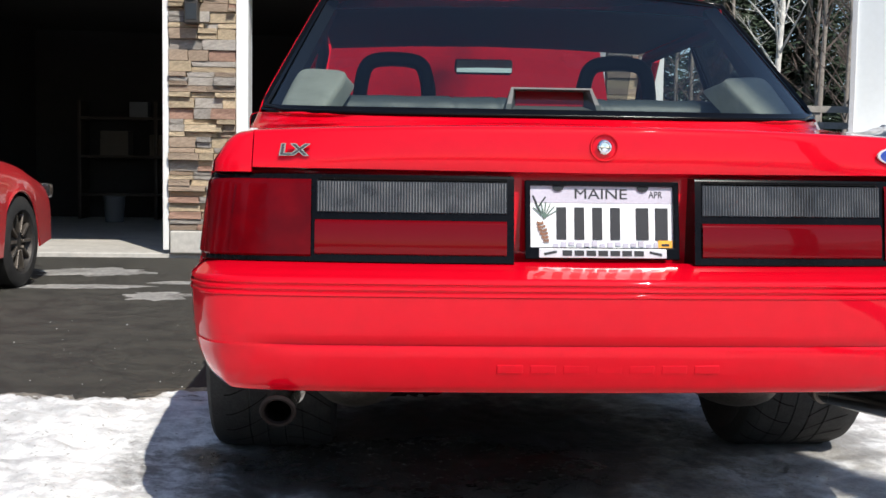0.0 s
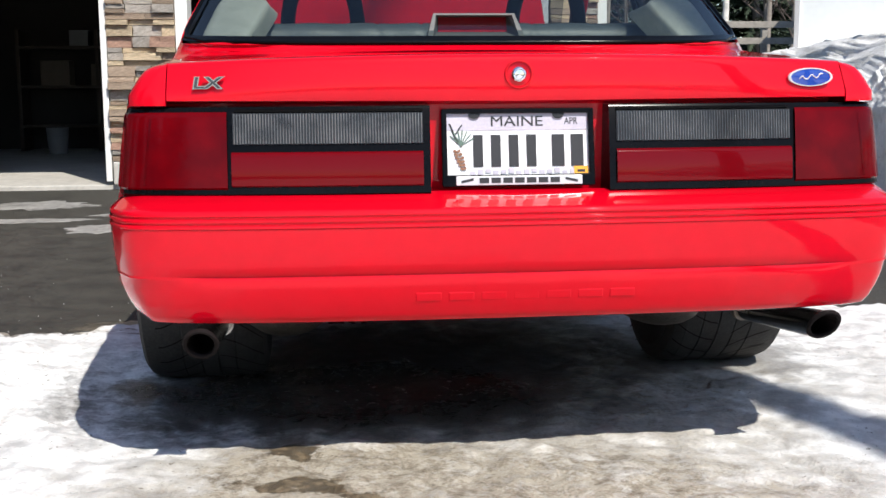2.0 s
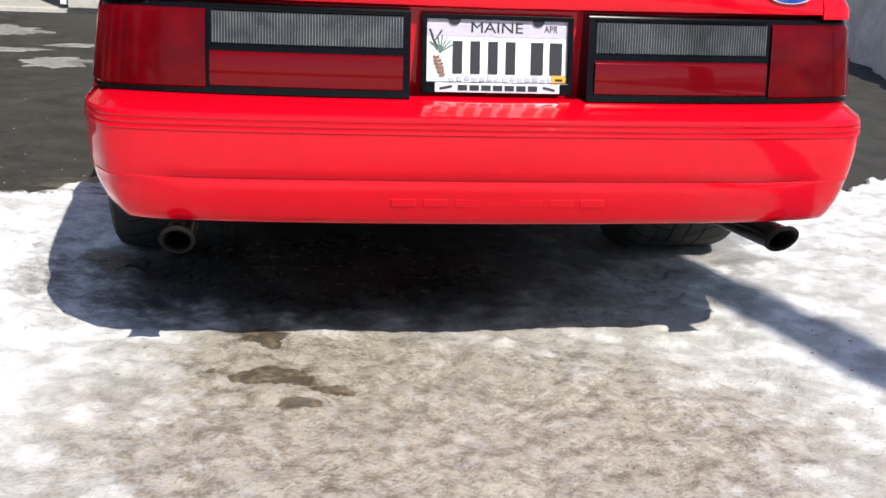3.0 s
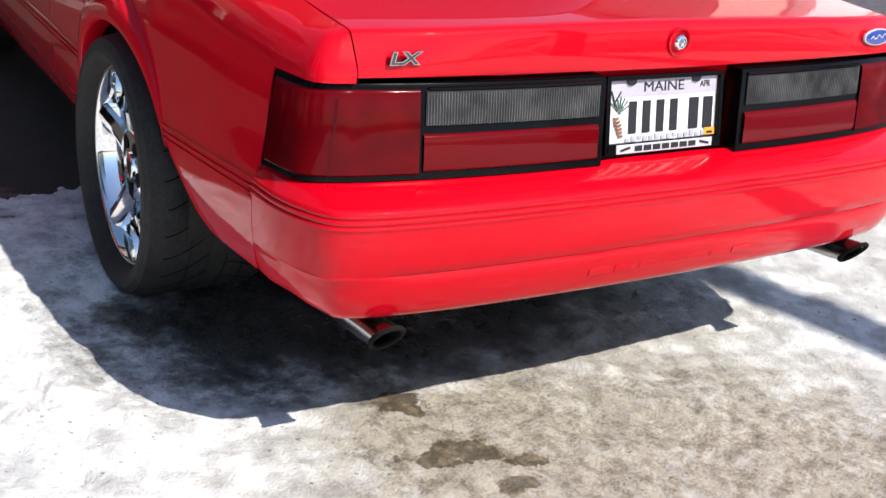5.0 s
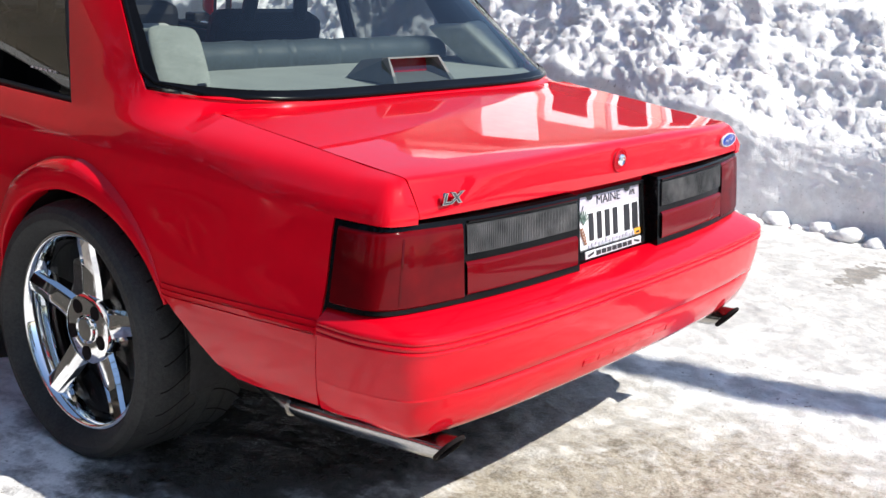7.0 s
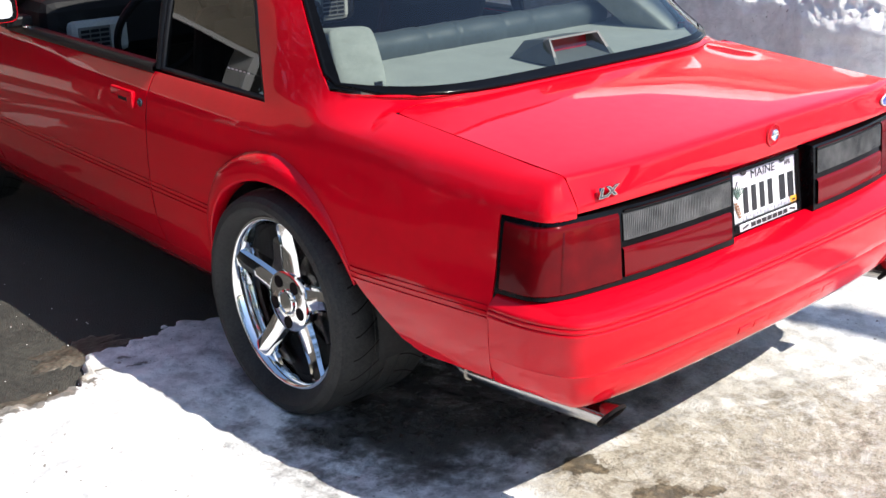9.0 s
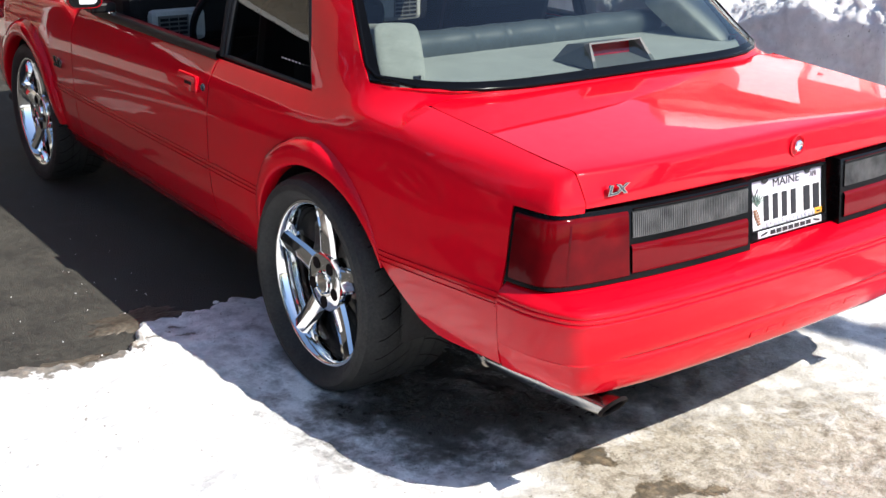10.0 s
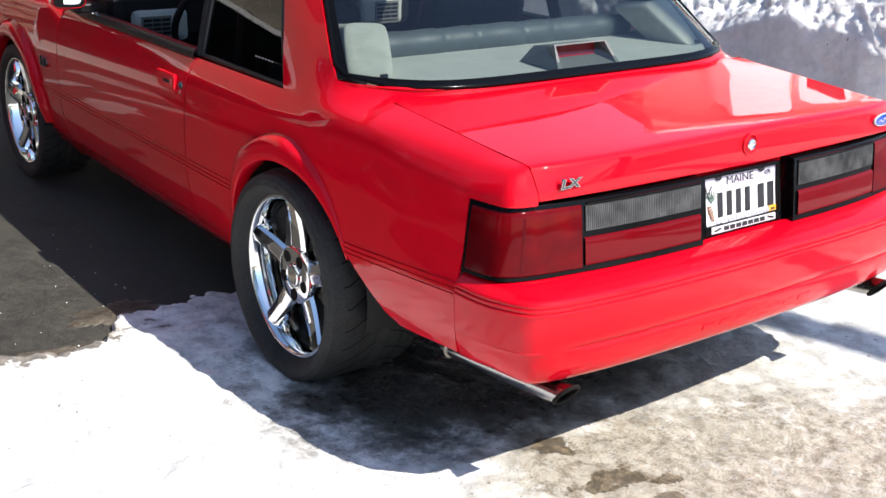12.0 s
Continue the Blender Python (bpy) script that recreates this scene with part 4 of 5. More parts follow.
        v, f = grid([rounded(k, 0.064, 0.052, t) for t, k in ((0.004, 0.90), (0.0, 0.94), (0.004, 1.0), (0.05, 0.95), (0.09, 0.72), (0.105, 0.35))], True)
        f.append(tuple(range(len(v) - 28, len(v))))
        mesh_part("mirror_shell", v, f, PAINT, mir, smooth=True)
        mesh_part("mirror_rim", rounded(0.985, 0.064, 0.052, 0.0015), [tuple(range(28))], GLOSS_BLACK, mir, "black mirror rim")
        mesh_part("mirror_glass", rounded(0.66, 0.064, 0.052, -0.0005), [tuple(range(28))], MIRROR, mir, "mirror glass")
        bm = bmesh.new()
        add_box(bm, (s * 0.83, 2.66, 0.915), (0.10, 0.07, 0.04))
        part("mirror_foot", bm, RUBBER, mir, "black mirror foot", round_edge=0.01)
        box("fender_light_block", (s * 0.79, 3.02, 0.60), (0.02, 0.26, 0.56), UNDER, car, "unseen dark panel that keeps light out of the fender gap", 0.006)
        # fender figures
        for lift, mat, wide, nm in ((0.006, STEEL, 0.0030, "displacement_figures"), (0.0085, GLOSS_BLACK, 0.0008, "figure_faces")):
            lettering("5.0", 0.056, pose(s * (side_x(0.625, 3.12) + lift), 3.12, 0.628, 90, 0, 90 * s), mat, fender, nm, depth=0.002, narrow=1.3, bold=wide)
        build_wheel("rear_wheel", car, HUB_R, s, 0.30, 0.858, 0.325, "five-spoke chrome wheel with wide worn tyre", 0.034)
        build_wheel("front_wheel", car, HUB_F, s, 0.24, 0.852, 0.318, "five-spoke chrome wheel with black tyre", 0.010)
        # exhaust
        tip = (0.650, 0.006, 0.309) if s < 0 else (0.645, 0.004, 0.311)
        pts = curve_points([(0.61, 0.72, 0.29), (0.645, 0.50, 0.256), (0.652, 0.36, 0.266), tip], 20)
        skew = lambda vs: [(x, y - (0.8 * (z - pts[-1].z) if n >= len(vs) - 24 else 0.0), z) for n, (x, y, z) in enumerate(vs)]
        ex = mesh_part("exhaust_pipe", *(lambda t: (skew(t[0]), t[1]))(tube(sided(pts, s), [0.0225] * 8 + [0.0225 + 0.0008 * k for k in range(12)], 24, caps=False)), STEEL, car, "polished steel exhaust pipe", smooth=True, thick=0.003)
        v, f = tube(sided([pts[-1] + Vector((0, 0.004, 0.0)), pts[-1] + Vector((0, 0.16, -0.015))], s), [0.0274, 0.0230], 20, caps=False)
        v = [(x, y - (0.8 * (z - pts[-1].z) if n < 20 else 0.0), z) for n, (x, y, z) in enumerate(v)]
        f.append(tuple(range(20, 40)))
        mesh_part("sooty_bore", v, f, SOOT_AND_SHADE, ex, "sooty inside")
        ring = [(s * pts[-1].x + 0.0312 * math.cos(a), pts[-1].y - 0.8 * 0.0312 * math.sin(a) - 0.001, pts[-1].z + 0.0312 * math.sin(a)) for a in [2 * math.pi * k / 32 for k in range(33)]]
        frame_line("tip_ring", ring, 0.0052, SOOT_AND_SHADE, ex, "sooty rolled edge", n=6)
        v, f = tube(sided([pts[7], pts[8]], s), 0.0285, 20)
        mesh_part("clamp", v, f, STEEL if s < 0 else MUFFLER, ex, "steel clamp", smooth=True)
        bm = bmesh.new()
        bmesh.ops.create_uvsphere(bm, u_segments=24, v_segments=12, radius=1.0, matrix=pose(s * 0.50, 0.78, 0.255) @ Matrix.Diagonal((0.125, 0.27, 0.085, 1)))
        part("muffler", bm, MUFFLER, car, "stained steel muffler", smooth=True)
        # inner skins
        rows = [sided([(0.775, y, 0.26), (0.785, y, 0.5), (0.785, y, 0.83), (0.775, y, 0.872)], s) for y in (1.40, 1.7, 2.4, 3.0)]
        v, f = grid(rows)
        mesh_part("door_lining", v, f, VINYL_DARK, car, "dark door lining", thick=0.01)
        rows = [sided([(0.66, y, 0.40), (0.70, y, 0.60), (0.69, y, 0.80), (0.685, y, 0.845 + 0.05 * (y > 0.9))], s) for y in (0.24, 0.64, 1.0, 1.42)]
        v, f = grid(rows)
        mesh_part("inner_quarter", v, f, UNDER, car, "dark inner panel", thick=0.008)
        # seats in front
        seat = new("front_seat")
        seat.parent = car
        seat["label"] = "dark seat with open loop headrest"
        bm = bmesh.new()
        add_box(bm, (s * 0.385, 1.80, 0.74), (0.46, 0.14, 0.60), None)
        bmesh.ops.transform(bm, matrix=Matrix.Translation((0, 1.8, 0.74)) @ Matrix.Rotation(radians(14), 4, "X") @ Matrix.Translation((0, -1.8, -0.74)), verts=bm.verts)
        part("seat_back", bm, VINYL_DARK, seat, round_edge=0.05)
        bm = bmesh.new()
        add_box(bm, (s * 0.385, 2.10, 0.47), (0.48, 0.52, 0.16))
        part("seat_cushion", bm, VINYL_DARK, seat, round_edge=0.04)
        loop = [(s * 0.385 + x, y, z) for x, y, z in ((-0.122, 1.70, 1.000), (-0.112, 1.69, 1.09), (-0.092, 1.685, 1.145), (-0.045, 1.68, 1.163), (0.045, 1.68, 1.163), (0.092, 1.685, 1.145), (0.112, 1.69, 1.09), (0.122, 1.70, 1.000))]
        v, f = tube(curve_points(loop, 36), 0.026, 10)
        mesh_part("headrest", v, f, VINYL_DARK, seat, smooth=True)
        # side bolsters of the parcel shelf
        face = [Vector(p) for p in ((0.668, 1.004, 1.070), (0.528, 0.985, 1.062), (0.606, 0.822, 0.928), (0.726, 0.878, 0.928))]
        out = (face[2] - face[3]).cross(face[0] - face[3]).normalized()
        out = out if out.y < 0 else -out
        rows = []
        for i in range(25):
            row = []
            for k in range(25):
                u, w = -1 + i / 12, -1 + k / 12
                x, z = u * (1 - 0.22 * w**4 * u * u) ** 0.5, w * (1 - 0.22 * u**4 * w * w) ** 0.5
                p = face[3].lerp(face[2], (x + 1) / 2).lerp(face[0].lerp(face[1], (x + 1) / 2), (z + 1) / 2)
                fold = sum(math.exp(-(((w - q - 0.10 * u - 0.05 * math.sin(3 * u + 9 * q)) / 0.035) ** 2)) * max(0.0, 0.75 - abs(u + 0.45)) for q in (0.28, 0.44, 0.60, 0.74))
                row.append(p + out * (0.008 * (1 - u**6) * (1 - w**6) - 0.0055 * fold))
            rows.append(row)
        rim = [rows[i][0] for i in range(25)] + [rows[24][k] for k in range(1, 25)] + [rows[i][24] for i in range(23, -1, -1)] + [rows[0][k] for k in range(23, 0, -1)]
        v, f = grid([sided(r, s) for r in rows])
        v2, f2 = grid([sided([p + d * Vector((-0.02, 0.12, -0.015)) - out * 0.010 * (d > 0) for p in rim], s) for d in (0, 0.12, 1)], True)
        f += [tuple(i + len(v) for i in q) for q in f2]
        bm = bmesh.new()
        me = bpy.data.meshes.new("bolster")
        me.from_pydata(list(v) + list(v2), [], f)
        bm.from_mesh(me)
        bpy.data.meshes.remove(me)
        bmesh.ops.remove_doubles(bm, verts=bm.verts, dist=1e-5)
        bmesh.ops.recalc_face_normals(bm, faces=bm.faces)
        bol = part("shelf_bolster", bm, CLOTH_GREY, car, "pale grey cloth bolster with creases", smooth=True, angle=180)
        bm = bmesh.new()
        add_box(bm, (s * 0.645, 0.820, 0.944), (0.024, 0.008, 0.014))
        part("bolster_clip", bm, VINYL_DARK, bol, "small dark clip", round_edge=0.002)
        rows = []
        for k in range(9):
            g = rear_glass_point(1, k / 8)
            g = Vector((g.x - 0.010, g.y + 0.012, g.z - 0.004))
            q = Vector((0.772, 1.12, 0.885)).lerp(Vector((0.640, 1.335, 1.235)), k / 8)
            rows.append(sided([g, g.lerp(q, 0.12) + Vector((-0.035, 0.012, 0)), g.lerp(q, 0.5) + Vector((-0.045, 0.01, 0)), q + Vector((-0.012, 0, 0))], s))
        v, f = grid(rows)
        mesh_part("pillar_trim", v, f, VINYL_DARK, car, "dark inner pillar trim", smooth=True, thick=0.004)
        v, f = tube(sided([(0.628, 1.30, 1.246), (0.640, 1.60, 1.250), (0.652, 2.32, 1.250), (0.708, 2.68, 1.062), (0.735, 2.95, 0.92)], s), 0.024, 8)
        mesh_part("rail_trim", v, f, VINYL_DARK, car, "dark inner trim of roof rail and front pillar", smooth=True)
    # roof
    rows = []
    for i in range(15):
        y = 1.236 + (2.345 - 1.236) * i / 14
        t = i / 14
        hz = 0.012 * math.sin(math.pi * t)
        e = Vector((0.614, 1.262, 1.310)).lerp(Vector((0.664, 1.345, 1.246)), min(1, t * 9))
        rail = 0.664 + 0.020 * min(1.0, max(0.0, t * 9 - 1) / 4)
        half = [(0.0, 1.350 + hz * 1.6), (0.30, 1.345 + hz * 1.5), (0.46, 1.335 + hz), (0.53, 1.325 + hz * 0.8)]
        half += [(rail - 0.082, 1.310 + hz * 0.3), (rail - 0.030, 1.276), (rail, 1.246)] if t * 9 >= 1 else [(0.572, 1.320), (0.594, 1.316), (e.x, e.z)]
        rows.append([(-x, y + (0.024 * (abs(x) / 0.585) ** 4 if i == 0 else 0.02 * (abs(x) / 0.6) ** 4 * (i == 1)), z) for x, z in half[::-1][:-1]] + [(x, y + (0.024 * (abs(x) / 0.585) ** 4 if i == 0 else 0.02 * (abs(x) / 0.6) ** 4 * (i == 1)), z) for x, z in half])
    v, f = grid(rows)
    mesh_part("roof", v, f, PAINT, car, smooth=True, thick=0.006, angle=60)
    v, f = grid([[(x, y, 1.290 - 0.05 * abs(x) ** 2) for x in (-0.62, -0.3, 0, 0.3, 0.62)] for y in (1.26, 1.7, 2.33)])
    mesh_part("headliner", v, f, VINYL_DARK, car, "dark headliner", smooth=True, thick=0.005)
    # rear window
    rw = new("rear_window")
    rw.parent = car
    rw["label"] = "sloping rear window with black rubber surround"
    v, f = grid([[rear_glass_point(-1 + i / 10, k / 12) for k in range(13)] for i in range(21)])
    mesh_part("pane", v, f, GLASS, rw, "clear glass", smooth=True)
    edge = [rear_glass_point(-1 + i / 10, 0) for i in range(1, 20)] + [rear_glass_point(0.985, 0.03)] + [rear_glass_point(1, k / 12) for k in range(1, 13)] + [rear_glass_point(1 - i / 10, 1) for i in range(1, 21)] + [rear_glass_point(-1, 1 - k / 12) for k in range(1, 12)] + [rear_glass_point(-0.985, 0.03), rear_glass_point(-0.9, 0)]
    frame_line("rubber_surround", edge, 0.0064, GLOSS_BLACK, rw, "black rubber surround")
    def border(a, b, n=24):
        return [[a(k / n), b(k / n)] for k in range(n + 1)]

    lift = Vector((0.0, -0.0012, 0.0010))
    for rows in (
        border(lambda q: rear_glass_point(-1 + 2 * q, 0.0) + lift, lambda q: rear_glass_point((-1 + 2 * q) * 0.976, 0.040) + lift, 40),
        border(lambda q: rear_glass_point(-1, q) + lift, lambda q: rear_glass_point(-0.976, 0.04 + 0.92 * q) + lift),
        border(lambda q: rear_glass_point(1, q) + lift, lambda q: rear_glass_point(0.976, 0.04 + 0.92 * q) + lift),
        border(lambda q: rear_glass_point(-1 + 2 * q, 1.0) + lift, lambda q: rear_glass_point((-1 + 2 * q) * 0.976, 0.96) + lift, 40),
    ):
        v, f = grid(rows)
        mesh_part("black_border", v, f, GLOSS_BLACK, rw, "black border fired on the glass", smooth=True)
    # windscreen
    v, f = grid([[Vector((u * (0.70 - 0.08 * w), 3.04 - 0.62 * w - 0.06 * u * u * (1 - w), 0.905 + 0.40 * w)) for w in [k / 8 for k in range(9)]] for u in [-1 + i / 6 for i in range(13)]])
    ws = mesh_part("windscreen", v, f, GLASS_FRONT, car, "clear windscreen", smooth=True)
    ws.visible_shadow = False
    # interior
    v, f = grid([[(x, 0.662 + 0.19 * abs(x / 0.70) ** 6 * (1 - t) + 0.47 * t, 0.932 + 0.004 * t) for t in (0, 0.3, 0.7, 1)] for x in [-0.69 + 1.38 * i / 12 for i in range(13)]])
    mesh_part("parcel_shelf", v, f, TRIM_GREY, car, "pale grey parcel shelf", smooth=True, thick=0.02)
    seat = new("rear_seat")
    seat.parent = car
    seat["label"] = "blue-grey vinyl rear seat back"
    xs = [-0.60 + 1.20 * k / 120 for k in range(121)]
    seam = lambda x: sum(math.exp(-(((x - q) / 0.005) ** 2)) for q in (-0.227, -0.102, 0.102, 0.227))
    v, f = tube([(x, 1.135, 0.955) for x in xs], [0.051 - 0.004 * seam(x) - 0.010 * (abs(x) / 0.60) ** 30 + 0.0012 * math.sin(x * 41) for x in xs], 18)
    mesh_part("seat_roll", v, f, VINYL, seat, smooth=True)
    bm = bmesh.new()
    add_box(bm, (0, 1.20, 0.70), (1.24, 0.10, 0.52))
    part("seat_back", bm, VINYL, seat, round_edge=0.03)
    lampbox = new("high_brake_light")
    lampbox.parent = car
    lampbox["label"] = "grey high brake light with red lens on the parcel shelf"
    w0, w1 = 0.128, 0.106
    shell = [(-w0, 0.672, 0.938), (w0, 0.672, 0.938), (w0 - 0.01, 0.86, 0.936), (-w0 + 0.01, 0.86, 0.936), (-w1, 0.722, 1.006), (w1, 0.722, 1.006), (w1 - 0.02, 0.835, 0.985), (-w1 + 0.02, 0.835, 0.985)]
    inner = [(-w0 + 0.016, 0.6745, 0.9415), (w0 - 0.016, 0.6745, 0.9415), (w1 - 0.006, 0.7205, 1.0015), (-w1 + 0.006, 0.7205, 1.0015)]
    back = [(-0.092, 0.752, 0.960), (0.092, 0.752, 0.960), (0.090, 0.760, 0.998), (-0.090, 0.760, 0.998)]
    F = [(1, 2, 6, 5), (2, 3, 7, 6), (3, 0, 4, 7), (4, 5, 6, 7), (0, 1, 9, 8), (1, 5, 10, 9), (5, 4, 11, 10), (4, 0, 8, 11), (8, 9, 13, 12), (9, 10, 14, 13), (10, 11, 15, 14), (11, 8, 12, 15)]
    mesh_part("light_housing", shell + inner + back, F, HOUSING_GREY, lampbox)
    mesh_part("light_lens", [(x * 0.995, y - 0.003, z) for x, y, z in back], [(0, 1, 2, 3)], LENS_HIGH, lampbox, "red lens", thick=0.004)
    box("dashboard", (0, 2.82, 0.86), (1.46, 0.36, 0.24), VINYL_DARK, car, "dashboard blackened for the cabin's shade", 0.05)
    for s in (-1, 1):
        pod = box("dash_end_sunlit", (s * 0.535, 2.655, 0.828), (0.235, 0.10, 0.128), TRIM_GREY, car, "end of the dashboard with an air vent, paled for a patch of sun", 0.022)
        box("vent_frame", (s * 0.560, 2.604, 0.828), (0.128, 0.006, 0.086), HOUSING_GREY, pod, "grey vent frame", 0.002)
        for k in range(4):
            for j in range(3):
                box("slot", (s * 0.560 + 0.039 * (j - 1), 2.601, 0.801 + 0.018 * k), (0.034, 0.004, 0.011), VINYL_DARK, pod, "dark slot", 0.0)
    v, f = tube(curve_points([(-0.385 + 0.185 * math.cos(a), 2.40 - 0.07 * math.sin(a), 0.86 + 0.17 * math.sin(a)) for a in [2 * math.pi * k / 24 for k in range(25)]], 60), 0.014, 8)
    mesh_part("steering_wheel", v, f, VINYL_DARK, car, "black steering wheel", smooth=True)
    mm = new("inside_mirror")
    mm.parent = car
    box("mirror_case", (-0.01, 2.352, 1.207), (0.235, 0.03, 0.062), VINYL_DARK, mm, round_edge=0.02)
    box("mirror_pane", (0, 0, 0), (0.222, 0.003, 0.050), MIRROR, mm, round_edge=0.001, m=Matrix.Translation((-0.01, 2.331, 1.207)) @ Matrix.Rotation(radians(0.4), 4, "X") @ Matrix.Rotation(radians(-3), 4, "Z"))
    box("floor_pan", (0, 2.77, 0.265), (1.56, 2.90, 0.03), UNDER, car, "dark floor pan", 0.01)
    box("tail_wall", (0, 0.19, 0.48), (1.36, 0.03, 0.22), UNDER, car, "dark inner tail wall", 0.01)
    box("trunk_floor", (0, 0.45, 0.40), (1.28, 0.60, 0.03), UNDER, car, "dark trunk floor", 0.01)
    box("axle_sun_block", (0, 1.035, 0.60), (1.30, 0.66, 0.03), UNDER, car, "unseen raised floor over the axle, added to stop sun leaking through", 0.01)
    box("seat_bulkhead", (0, 1.14, 0.75), (1.30, 0.03, 0.32), UNDER, car, "dark bulkhead behind the rear seat", 0.01)
    box("fuel_tank", (0.0, 0.46, 0.350), (0.66, 0.40, 0.10), UNDER, car, "dirty fuel tank", 0.03)
    v, f = tube([(-0.62, 1.02, 0.325), (-0.1, 1.02, 0.325), (0, 1.02, 0.325), (0.1, 1.02, 0.325), (0.62, 1.02, 0.325)], [0.04, 0.04, 0.13, 0.04, 0.04], 16)
    mesh_part("rear_axle", v, f, UNDER, car, "dark axle", smooth=True)
    box("bulkhead", (0, 3.08, 0.60), (1.44, 0.04, 0.58), UNDER, car, "dark bulkhead", 0.01)
    box("engine", (0, 3.62, 0.58), (0.70, 0.72, 0.46), IRON, car, "dark engine block", 0.06)
    box("front_crossmember", (0, 3.60, 0.30), (1.0, 0.3, 0.12), UNDER, car, "dark crossmember", 0.02)
    box("cowl", (0, 3.16, 0.93), (1.42, 0.20, 0.10), BLACK, car, "black cowl", 0.015)
    # raised hood
    rows = []
    for i in range(13):
        u = -1 + i / 6
        rows.append([pose(0, 3.28, 1.02, 56, 0, 0) @ Vector((u * (0.715 - 0.03 * t), 1.24 * t, 0.022 * (1 - u * u) - 0.03 * t * t)) for t in [k / 12 for k in range(13)]])
    v, f = grid(rows)
    mesh_part("hood", v, f, PAINT, car, "raised red hood", smooth=True, thick=0.02)
    # nose
    half = [(0.0, 4.52), (0.35, 4.50), (0.60, 4.44), (0.74, 4.36), (0.788, 4.27)]
    path = mirrored_path([(x, -y) for x, y in half], 20)
    rows = plan_sweep(path, [(-0.05, 0.31), (-0.02, 0.32), (-0.01, 0.40), (0.004, 0.50), (0.004, 0.54), (-0.004, 0.545), (0.004, 0.55), (0.0, 0.60), (-0.06, 0.64), (-0.10, 0.75)])
    v, f = grid([[(x, -y, z) for x, y, z in r] for r in rows])
    mesh_part("front_bumper", v, f, PAINT, car, smooth=True, thick=0.005)
    return car


build_coupe()


# ---- ground ----
def ground_sheet():
    bm = bmesh.new()
    bmesh.ops.create_grid(bm, x_segments=60, y_segments=60, size=1.0, matrix=Matrix.Translation((0, 100, -0.012)) @ Matrix.Diagonal((400, 400, 1, 1)))
    ob = part("ground", bm, ASPHALT)
    return tagged(ob, "dark worn asphalt driveway with damp and pale patches", "ground", kind="structure")


ground_sheet()


def snow_edge(x):
    """The ragged line where the trodden snow ends and the bare drive begins."""
    base = 1.74 + 0.10 * math.sin(x * 1.3 + 0.6)
    base += 0.20 * noise.noise((x * 1.7, 3.1, 0)) + 0.13 * noise.noise((x * 6.0, 7.7, 0)) + 0.06 * noise.noise((x * 19.0, 2.2, 0)) + 0.025 * noise.noise((x * 47.0, 1.2, 0))
    if x > 1.5:
        base += 0.12 * (x - 1.5)
    return base


def snow_height(x, y):
    h = 0.004 + 0.010 * noise.noise((x * 2.1, y * 2.1, 0.3)) + 0.008 * noise.noise((x * 6.5, y * 6.5, 4.0)) + 0.007 * noise.noise((x * 14, y * 14, 9.0)) + 0.005 * noise.noise((x * 31, y * 31, 2.0))
    clean = max(0.0, min(1.0, (-0.80 - x) / 0.5)) * max(0.0, min(1.0, (1.75 - y) / 0.3))
    if clean:
        crust = 0.010 * noise.noise((x * 8.5, y * 8.5, 6.0)) + 0.011 * abs(noise.noise((x * 17, y * 17, 3.0))) + 0.006 * noise.noise((x * 39, y * 39, 5.0))
        h += clean * (0.034 + crust)
    return h


def steps(a, b, d):
    n = max(1, round(abs(b - a) / d))
    return [a + (b - a) * i / n for i in range(n)]


def snow_sheet():
    """Trodden snow on the drive, meshed finest where the walk passes it."""
    xs = steps(-4.5, -2.5, 0.06) + steps(-2.5, 2.0, 0.0145) + steps(2.0, 4.5, 0.04) + [4.5]
    back = steps(0.0, 0.12, 0.004) + steps(0.12, 2.6, 0.0145) + steps(2.6, 4.0, 0.05) + steps(4.0, 16.0, 0.4) + [16.0]
    rows = []
    for x in xs:
        e = snow_edge(x)
        side = max(0.0, (-3.3 - x) / 1.2)
        row = []
        for b in back:
            y = e - b
            fade = min(1.0, b / 0.035)
            z = -0.010 + (snow_height(x, y) + 0.012) * fade**0.5 - 0.004 * (1 - fade) - 0.06 * side**6
            row.append((x + side * (0.5 * noise.noise((y * 0.9, 2.0, 0)) + 0.2 * noise.noise((y * 3.5, 6.0, 0))), y, z))
        rows.append(row)
    v, f = grid(rows)
    me = bpy.data.meshes.new("snow_cover")
    me.from_pydata(v, [], f)
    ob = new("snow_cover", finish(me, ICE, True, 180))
    return tagged(ob, "trodden icy snow with sandy brown dirt on the drive and under-car shade in its colour", "snow", kind="stuff")


snow_sheet()


def ice_film(cx, cy, rx, ry, seed, mat=OLD_ICE, label="thin grey film of old ice on the asphalt"):
    """A thin ragged film of old grey ice on the bare drive."""
    rim = []
    for k in range(96):
        a = 2 * math.pi * k / 96
        c, s = math.cos(a), math.sin(a)
        r = 1 + 0.45 * noise.noise((2.2 * c + seed, 2.2 * s, 0)) + 0.25 * noise.noise((7 * c, 7 * s + seed, 3)) + 0.12 * noise.noise((19 * c, 19 * s, seed))
        rim.append((c * r, s * r))
    rows = [[(cx + rx * x * t, cy + ry * y * t, -0.012 + 0.006 * (1 - t**4) - 0.002 * (t == 1)) for x, y in rim] for t in (0.02, 0.4, 0.75, 0.93, 1.0)]
    v, f = grid(rows, True)
    ob = mesh_part("ice_film", v, f + [tuple(range(96))], mat, smooth=True, angle=180)
    return tagged(ob, label, "ice", kind="stuff")


ice_film(-2.52, 6.44, 0.40, 0.35, 1.0)
